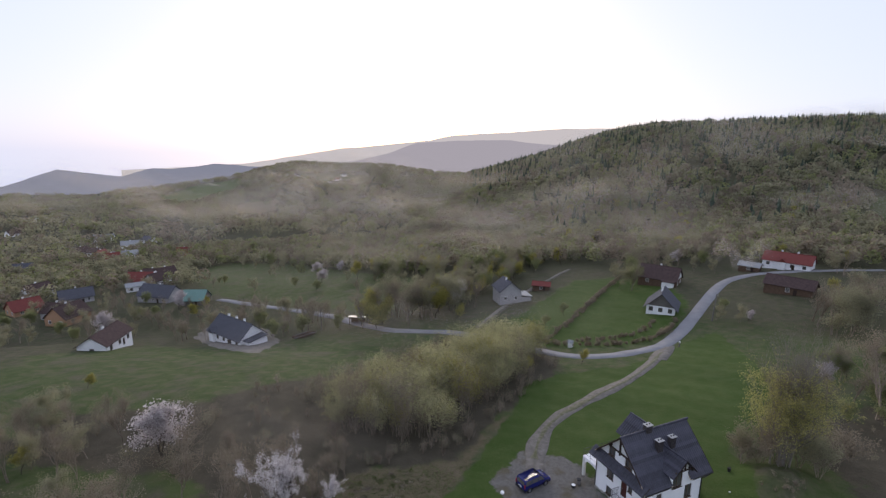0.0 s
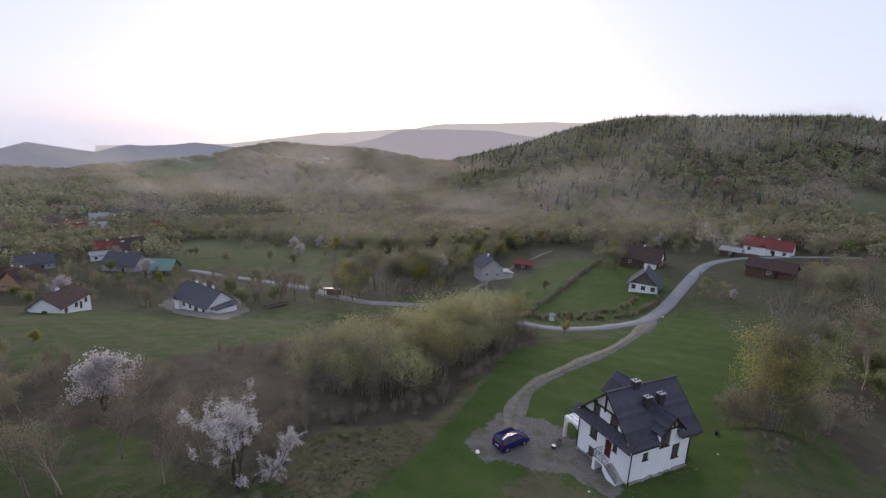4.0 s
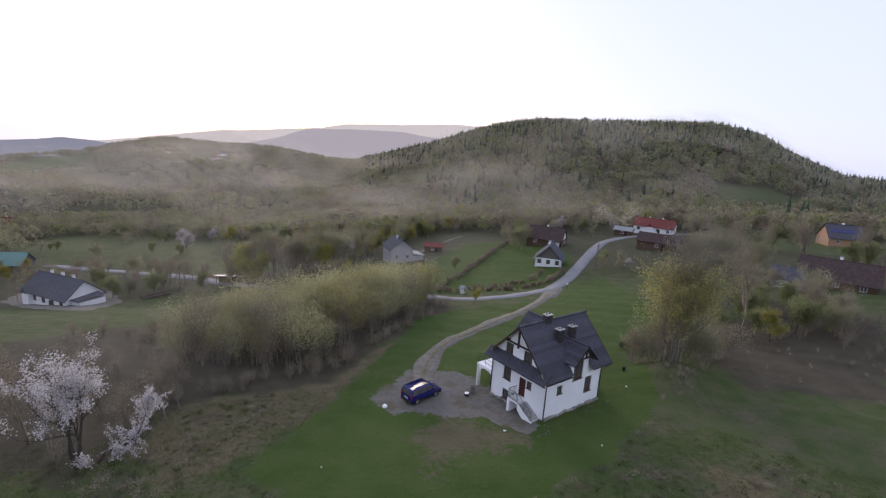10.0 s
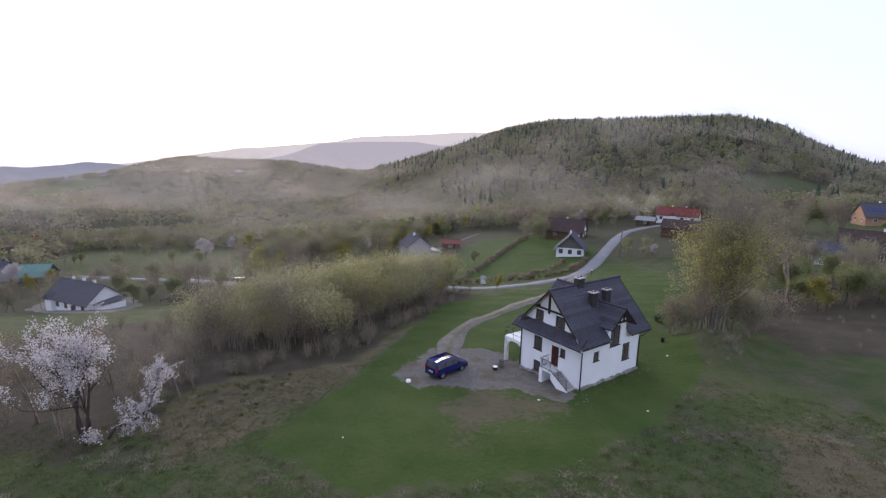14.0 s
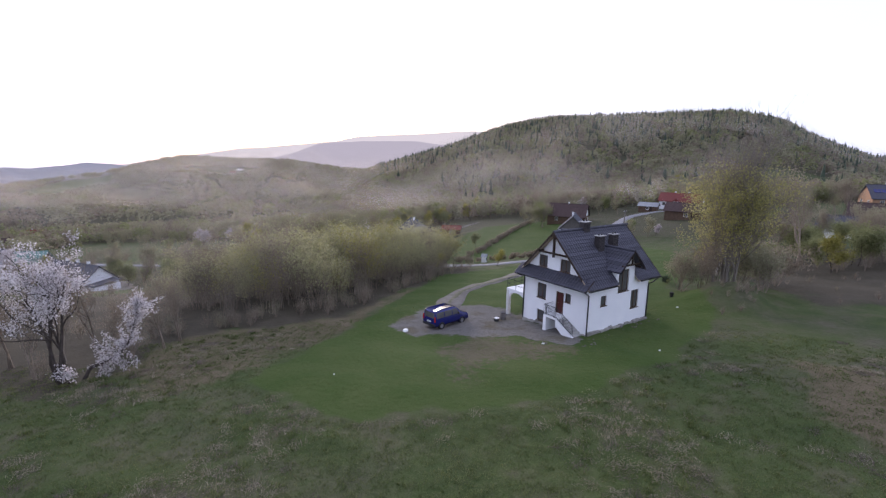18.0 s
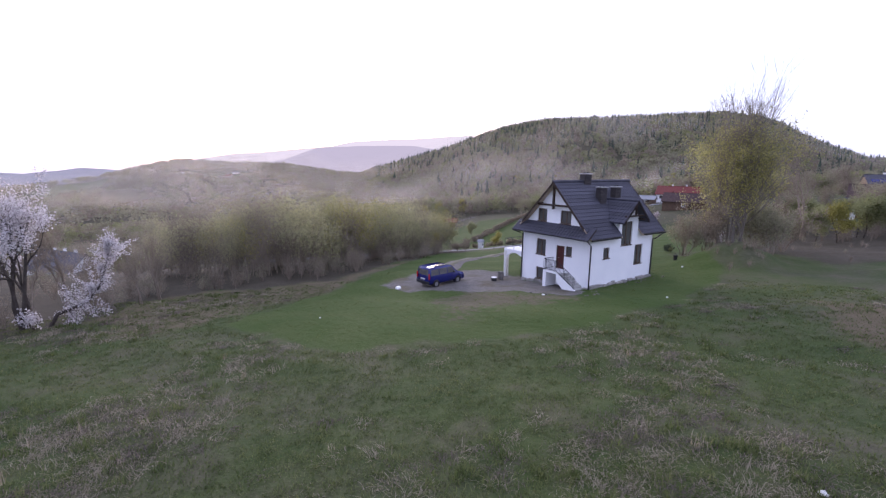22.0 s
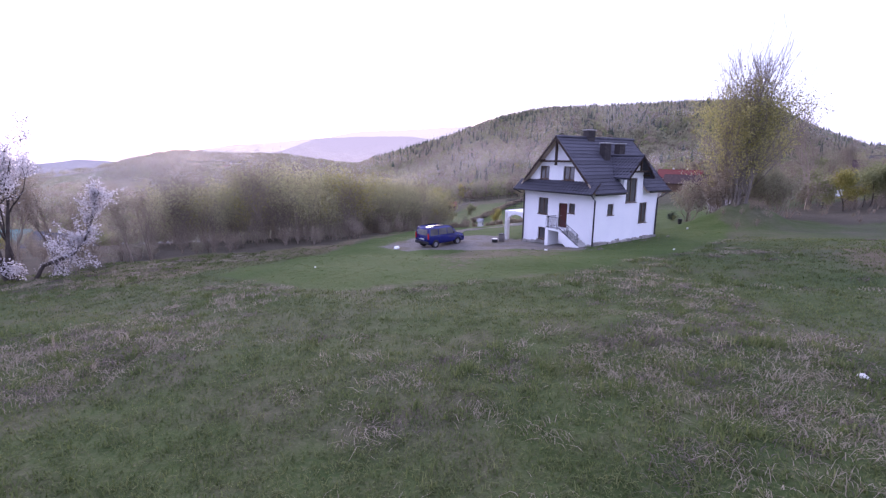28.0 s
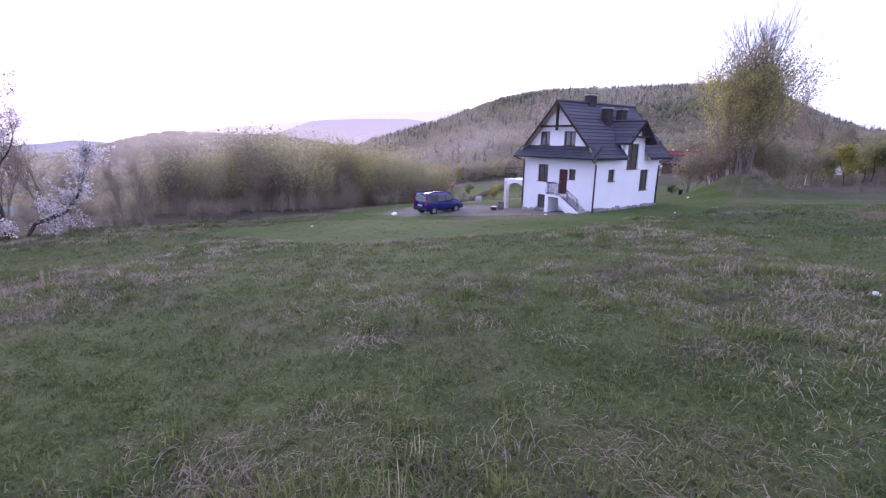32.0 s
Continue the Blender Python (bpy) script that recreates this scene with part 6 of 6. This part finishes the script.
def pole(x, y, tall=8.0, lean=2.0):
    p = thing("utility_pole", (x, y, ground_z(x, y) - 0.3), 0, "leaning weathered wooden utility pole", "pole", "utility poles")
    p.matrix_world = pose(x, y, ground_z(x, y) - 0.3, 0, lean, 0)
    bm = bmesh.new()
    tube(bm, [(0, 0, 0), (0, 0, tall)], [0.17, 0.12], 8)
    part("shaft", bm, "wood_grey", p)
    part("crossarm", boxes(((-0.7, -0.06, tall - 0.55), (0.7, 0.06, tall - 0.43))), "wood_grey", p)
    for k in (-0.6, 0, 0.6):
        bm = bmesh.new()
        tube(bm, [(k, 0, tall - 0.43), (k, 0, tall - 0.28)], [0.05, 0.035], 6)
        part("insulator", bm, "white", p)


pole(82.7, 52.9, 8.2, 4)
pole(-16.9, 119.5, 7.5, 0)
pole(29.3, 106, 7.5, 0)
# fence along the field lane
POSTS = [(28.6, 88), (38.2, 97.3), (63.8, 115.3), (99.3, 136.4)]
fn = thing("fence", (*POSTS[0], 0), 0, "low weathered wooden fence beside a field lane", "fence")
fn.matrix_world = Matrix.Identity(4)
p = smooth_line(POSTS, 1)
run = []
for a, b in zip(p, p[1:]):
    n = max(1, int((b - a).length / 2.6))
    run += [a + (b - a) * k / n for k in range(n)]
for q, q2 in zip(run, run[1:]):
    za, zb = ground_z(q.x, q.y), ground_z(q2.x, q2.y)
    bm = bmesh.new()
    tube(bm, [(q.x, q.y, za - 0.3), (q.x, q.y, za + 1.15)], 0.07, 5)
    part("fence_post", bm, "wood_grey", fn)
    for hgt in (0.5, 1.0):
        bm = bmesh.new()
        tube(bm, [(q.x, q.y, za + hgt), (q2.x, q2.y, zb + hgt)], 0.045, 4)
        part("rail", bm, "wood_grey", fn)
# stacked timber by the bungalow
lg = thing("timber_stack", (-22.8, 116.3, ground_z(-22.8, 116.3)), 20, "untidy stack of pale boards and logs on grass", "timber")
r2 = random.Random(5)
for k in range(16):
    bm = bmesh.new()
    yy, zz = r2.uniform(-1.4, 1.4), 0.15 + 0.2 * (k // 5)
    tube(bm, [(r2.uniform(-4.2, -2.5), yy, zz), (r2.uniform(2.2, 4), yy + r2.uniform(-0.5, 0.5), zz + 0.1)], 0.16, 6)
    part("log", bm, "wood_grey" if k % 2 else "log", lg)
ln = thing("lean_to", (-4.7, 119.9, ground_z(-4.7, 119.9)), -30, "dark open lean-to shed with a pale roof edge", "shed")
part("wall", boxes(((-2.5, 1.2, -0.5), (2.5, 1.4, 2.2)), bevel=0.02), "log", ln)
for s in (-2.3, 2.3):
    part("post", boxes(((s - 0.08, -1.3, -0.5), (s + 0.08, -1.14, 2.6))), "log", ln)
bm = bmesh.new()
prism(bm, [(-2.9, -1.8, 2.75), (-2.9, 1.7, 2.15), (-2.9, 1.7, 2.25), (-2.9, -1.8, 2.87)], (5.8, 0, 0))
part("roof", bm, "tile_pale", ln)


# ---- things round the white house ----
def rock(x, y, size, mat, label, group):
    bm = bmesh.new()
    bmesh.ops.create_icosphere(bm, subdivisions=2, radius=size)
    sd = x * 3.1 + y
    for v in bm.verts:
        k = 1 + 0.35 * noise.noise(v.co * (1.4 / size) + Vector((sd, 0, 0)))
        v.co = Vector((v.co.x * k * 1.25, v.co.y * k, v.co.z * k * 0.65))
    o = part("stone", bm, mat)
    o.location = (x, y, ground_z(x, y) + size * 0.25)
    o.rotation_euler = (0, 0, sd)
    return tagged(o, label, "stone", group)


rock(-11.2, 11.0, 0.26, "white", "whitish boulder at the edge of the gravel yard", "loose stones")
rock(0.9, -6.0, 0.08, "white", "small white stone on the mown lawn", "loose stones")
rock(-20.5, 4.5, 0.06, "white", "small white stone on the mown lawn", "loose stones")
rock(13.2, -0.6, 0.1, "white", "small white stone on the mown lawn", "loose stones")
rock(-4.4, 0.7, 0.1, "white", "white stone on bare earth by the yard", "loose stones")
rock(-17.5, -19.9, 0.09, "stone", "pale stone among dry meadow grass", "loose stones")
r3 = random.Random(9)
for k in range(34):
    if k % 2:
        x, y = r3.uniform(-4.5, -0.8), r3.uniform(-2.0, 5.5)
    else:
        x, y = r3.uniform(-1.5, 10), r3.uniform(-1.3, -0.35)
    rock(x, y, r3.uniform(0.04, 0.11), "gravel", "grey rubble stone beside the house wall", "rubble round the house")
for x, y, h_, r_, m_, lab in ((-1.6, 8.6, 0.75, 0.3, "wood_grey", "weathered brown barrel by the terrace"), (-2.6, 8.4, 0.35, 0.27, "black", "dark pot with a white rim on the gravel")):
    b = thing("barrel", (x, y, ground_z(x, y) - 0.02), 0, lab, "barrel")
    bm = bmesh.new()
    tube(bm, [(0, 0, 0), (0, 0, h_ * 0.5), (0, 0, h_)], [r_ * 0.85, r_, r_ * 0.88], 14)
    part("body", bm, m_, b)
    bm = bmesh.new()
    tube(bm, [(0, 0, h_ * 0.93), (0, 0, h_ + 0.01)], [r_ * 0.92, r_ * 0.92], 14)
    part("rim", bm, "white" if m_ == "black" else "iron", b)
wx, wy = 9.9, 1.7
ws = thing("firewood_rack", (wx, wy, ground_z(wx, wy) - 0.05), 10, "small wooden rack with firewood by the house corner", "rack")
for sx_ in (-0.7, 0.7):
    for sy_ in (-0.3, 0.3):
        part("leg", boxes(((sx_ - 0.05, sy_ - 0.05, 0), (sx_ + 0.05, sy_ + 0.05, 1.5 if sy_ > 0 else 1.3))), "soffit", ws)
bm = bmesh.new()
prism(bm, [(-0.9, -0.5, 1.3), (-0.9, 0.5, 1.55), (-0.9, 0.5, 1.6), (-0.9, -0.5, 1.35)], (1.8, 0, 0))
part("roof", bm, "orange", ws)
for r_ in range(4):
    for k in range(8):
        bm = bmesh.new()
        tube(bm, [(-0.6 + k * 0.165, -0.28, 0.15 + r_ * 0.16), (-0.6 + k * 0.165, 0.28, 0.15 + r_ * 0.16)], 0.075, 6)
        part("firewood_log", bm, "orange" if (k + r_) % 3 else "timber", ws)
bx, by = 16.9, 2.1
bk = thing("bucket", (bx, by, ground_z(bx, by) - 0.02), 0, "dark bucket standing on the mown lawn", "bucket")
bm = bmesh.new()
tube(bm, [(0, 0, 0), (0, 0, 0.55)], [0.16, 0.22], 12)
part("body", bm, "black", bk)
bm = bmesh.new()
tube(bm, [(-0.2, 0, 0.55), (-0.12, 0, 0.72), (0.12, 0, 0.72), (0.2, 0, 0.55)], 0.012, 5)
part("handle", bm, "iron", bk)
# clipped evergreen bush on the lawn
eb = tree_kind(120, 0.85, 900, "needle", "bark", 5, 0.7, 2, 20, 0.13, 0.1, forks=5, base_r=0.03, up=0.6)
plant(eb, 25.1, 7.3, 1.25, 0, "evergreen_bush", "small dark evergreen bush on the lawn", "bush")
plant(eb, 20.5, 10.5, 1.0, 60, "evergreen_bush", "small dark evergreen bush on the lawn", "bush")
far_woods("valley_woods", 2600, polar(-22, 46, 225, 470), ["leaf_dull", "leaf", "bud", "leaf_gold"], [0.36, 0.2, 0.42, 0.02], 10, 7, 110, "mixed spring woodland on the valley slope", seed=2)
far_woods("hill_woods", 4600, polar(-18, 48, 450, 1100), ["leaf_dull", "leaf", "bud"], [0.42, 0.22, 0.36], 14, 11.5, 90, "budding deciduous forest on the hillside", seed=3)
far_woods("spruce_woods", 1900, lambda r, n: (r.uniform(-10, 50, n), 1075 - 400 * np.abs(r.normal(0, 0.5, n))), ["needle"], [1.0], 18, 7, 0, "dark spruce forest along the hill crest", True, seed=4)
far_woods("spruce_clumps", 500, polar(0, 48, 380, 920), ["needle"], [1.0], 15, 6.5, 0, "scattered dark spruces on the hillside", True, seed=5)
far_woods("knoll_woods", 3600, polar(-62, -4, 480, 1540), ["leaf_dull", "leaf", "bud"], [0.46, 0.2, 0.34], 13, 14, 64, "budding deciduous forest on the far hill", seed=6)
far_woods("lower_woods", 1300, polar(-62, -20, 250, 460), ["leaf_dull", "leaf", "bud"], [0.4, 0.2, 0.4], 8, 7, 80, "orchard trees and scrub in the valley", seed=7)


# ---- pale sheets for haze and thin smoke over the valley ----
smoke = bpy.data.materials.new("haze_and_smoke")
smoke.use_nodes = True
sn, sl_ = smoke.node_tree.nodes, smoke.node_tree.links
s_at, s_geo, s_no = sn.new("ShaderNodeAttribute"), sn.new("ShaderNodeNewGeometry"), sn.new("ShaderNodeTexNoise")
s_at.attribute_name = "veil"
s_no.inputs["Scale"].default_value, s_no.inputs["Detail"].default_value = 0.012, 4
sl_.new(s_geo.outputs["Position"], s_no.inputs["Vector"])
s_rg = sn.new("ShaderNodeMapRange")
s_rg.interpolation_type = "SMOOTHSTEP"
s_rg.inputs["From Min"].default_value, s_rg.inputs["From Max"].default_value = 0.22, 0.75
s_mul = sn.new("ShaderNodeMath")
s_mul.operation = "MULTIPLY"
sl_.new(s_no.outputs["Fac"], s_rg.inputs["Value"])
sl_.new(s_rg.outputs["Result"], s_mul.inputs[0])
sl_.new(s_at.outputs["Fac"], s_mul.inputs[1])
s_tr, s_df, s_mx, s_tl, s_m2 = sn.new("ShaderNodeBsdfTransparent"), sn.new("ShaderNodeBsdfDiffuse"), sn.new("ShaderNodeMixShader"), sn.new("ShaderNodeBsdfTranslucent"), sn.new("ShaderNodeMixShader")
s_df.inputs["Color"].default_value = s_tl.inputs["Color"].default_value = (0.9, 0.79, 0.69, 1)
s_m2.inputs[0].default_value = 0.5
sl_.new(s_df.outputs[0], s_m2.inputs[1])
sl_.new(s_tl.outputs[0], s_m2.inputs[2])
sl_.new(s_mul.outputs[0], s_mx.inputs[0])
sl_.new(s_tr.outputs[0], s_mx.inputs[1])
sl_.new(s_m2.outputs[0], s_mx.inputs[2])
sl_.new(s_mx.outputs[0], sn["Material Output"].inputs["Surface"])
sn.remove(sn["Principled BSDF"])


def haze_smoke_sheet(a0, a1, away, tall, dense, seed, lift=1.0):
    """One billowing pale sheet, for haze and smoke, that hugs the slope, thinning out to its edges."""
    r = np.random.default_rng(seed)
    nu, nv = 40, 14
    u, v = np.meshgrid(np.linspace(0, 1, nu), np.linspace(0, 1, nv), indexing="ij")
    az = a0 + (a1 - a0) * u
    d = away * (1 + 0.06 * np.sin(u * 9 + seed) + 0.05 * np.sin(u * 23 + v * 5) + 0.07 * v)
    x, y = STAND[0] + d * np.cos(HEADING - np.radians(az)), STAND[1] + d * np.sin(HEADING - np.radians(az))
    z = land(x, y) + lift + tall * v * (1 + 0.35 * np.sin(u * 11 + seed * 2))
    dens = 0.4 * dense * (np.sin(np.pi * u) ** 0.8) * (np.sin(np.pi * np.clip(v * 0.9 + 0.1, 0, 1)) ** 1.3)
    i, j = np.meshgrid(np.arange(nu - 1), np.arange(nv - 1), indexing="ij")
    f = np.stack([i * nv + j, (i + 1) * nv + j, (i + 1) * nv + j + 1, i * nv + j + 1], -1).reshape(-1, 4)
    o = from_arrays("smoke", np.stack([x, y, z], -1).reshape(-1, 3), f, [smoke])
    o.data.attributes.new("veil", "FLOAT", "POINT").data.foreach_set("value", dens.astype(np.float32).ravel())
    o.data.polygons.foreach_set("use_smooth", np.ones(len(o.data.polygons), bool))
    return tagged(o, "thin pale sheet for haze and smoke over the wooded valley", "smoke", "drifting smoke", "stuff")


# Added sheets that stand in for distance haze and glare, besides drifting smoke
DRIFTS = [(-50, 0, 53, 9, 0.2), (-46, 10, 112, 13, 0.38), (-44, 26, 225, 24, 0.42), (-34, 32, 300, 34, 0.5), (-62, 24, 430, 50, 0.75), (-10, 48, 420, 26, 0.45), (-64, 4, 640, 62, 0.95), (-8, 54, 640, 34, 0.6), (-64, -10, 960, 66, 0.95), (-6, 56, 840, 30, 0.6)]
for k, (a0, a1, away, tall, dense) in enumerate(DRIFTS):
    haze_smoke_sheet(a0, a1, away, tall, dense, k + 1)
# white plume from the chimney of the red-roofed house
haze_smoke_sheet(18.2, 24.4, 190, 6, 1.6, 31, 7)


# ---- meadow grass near the camera's last stretch ----
def grass_tufts(name, number, blades, tall, broad, mat, label, seed, spread, reach, lay=0.5, patchy=0.0, combed=False, on_lawn=False):
    r = np.random.default_rng(seed)
    away = 3.5 + (reach - 3.5) * r.uniform(0, 1, number) ** 1.35
    az = r.uniform(-58, 58, number)
    x, y = STAND[0] + away * np.cos(HEADING - np.radians(az)), STAND[1] + away * np.sin(HEADING - np.radians(az))
    keep = (inside(x, y, LAWN) > 0.2 if on_lawn else inside(x, y, LAWN) < -0.3) & (inside(x, y, YARD) < 0) & (inside(x, y, WOODY) < (9 if combed else 3))
    if patchy:
        pn = np.sin(x * 0.5 + 1.3) * np.sin(y * 0.43 + 0.4) + 0.8 * np.sin(x * 0.21 - y * 0.33) + r.normal(0, 0.4, number)
        keep &= pn > patchy
    x, y, away = x[keep], y[keep], away[keep]
    n = len(x)
    size = r.uniform(0.5, 1.3, n)[:, None] * tall
    bx = x[:, None] + r.normal(0, spread, (n, blades))
    by = y[:, None] + r.normal(0, spread, (n, blades))
    bz = land(bx, by) - 0.02
    a = r.uniform(0, 6.2832, (n, 1)) + r.normal(0, 0.8, (n, blades)) if combed else r.uniform(0, 6.2832, (n, blades))
    grow = size * r.uniform(0.5, 1.2, (n, blades))
    over = lay * r.uniform(0.2, 1.3, (n, blades)) * grow
    wid = broad * (0.6 + away[:, None] / 22) * r.uniform(0.6, 1.4, (n, blades))
    dx, dy = np.cos(a), np.sin(a)
    base = np.stack([bx, by, bz], -1)
    side = np.stack([-dy * wid, dx * wid, np.zeros_like(wid)], -1)
    mid = base + np.stack([dx * over * 0.35, dy * over * 0.35, grow * 0.6], -1)
    tip = base + np.stack([dx * over, dy * over, grow * (1 - 0.25 * lay)], -1)
    V = np.stack([base - side, base + side, mid + side * 0.7, mid - side * 0.7, tip], 2).reshape(-1, 3)
    k = np.arange(n * blades)[:, None] * 5
    F = np.concatenate([k + np.array([[0, 1, 2]]), k + np.array([[0, 2, 3]]), k + np.array([[3, 2, 4]])], 0)
    return tagged(from_arrays(name, V, F, [mat]), label, "grass", kind="stuff")


grass_tufts("meadow_grass", 34000, 8, 0.13, 0.009, "blade", "green uneven spring grass on a rough meadow", 41, 0.13, 46, 1.2)
grass_tufts("grass_clumps", 1500, 40, 0.26, 0.009, "blade", "taller dark green clumps of meadow grass", 44, 0.16, 46, 0.8, 0.1)
grass_tufts("dry_grass", 2600, 60, 0.15, 0.0065, "straw", "flattened straw-coloured dead grass mats", 42, 0.26, 44, 2.4, 0.3, True)
grass_tufts("dead_mats", 1500, 60, 0.13, 0.008, "dead", "brownish matted dead grass between green tufts", 46, 0.24, 46, 2.2, 0.2, True)
grass_tufts("dry_stalks", 220, 12, 0.5, 0.005, "straw", "tall dry grass stalks standing in the meadow", 43, 0.08, 42, 0.4, 0.6)
grass_tufts("lawn_grass", 22000, 8, 0.055, 0.012, "lawn_blade", "short fresh green lawn grass", 45, 0.12, 52, 0.9, 0.0, False, True)
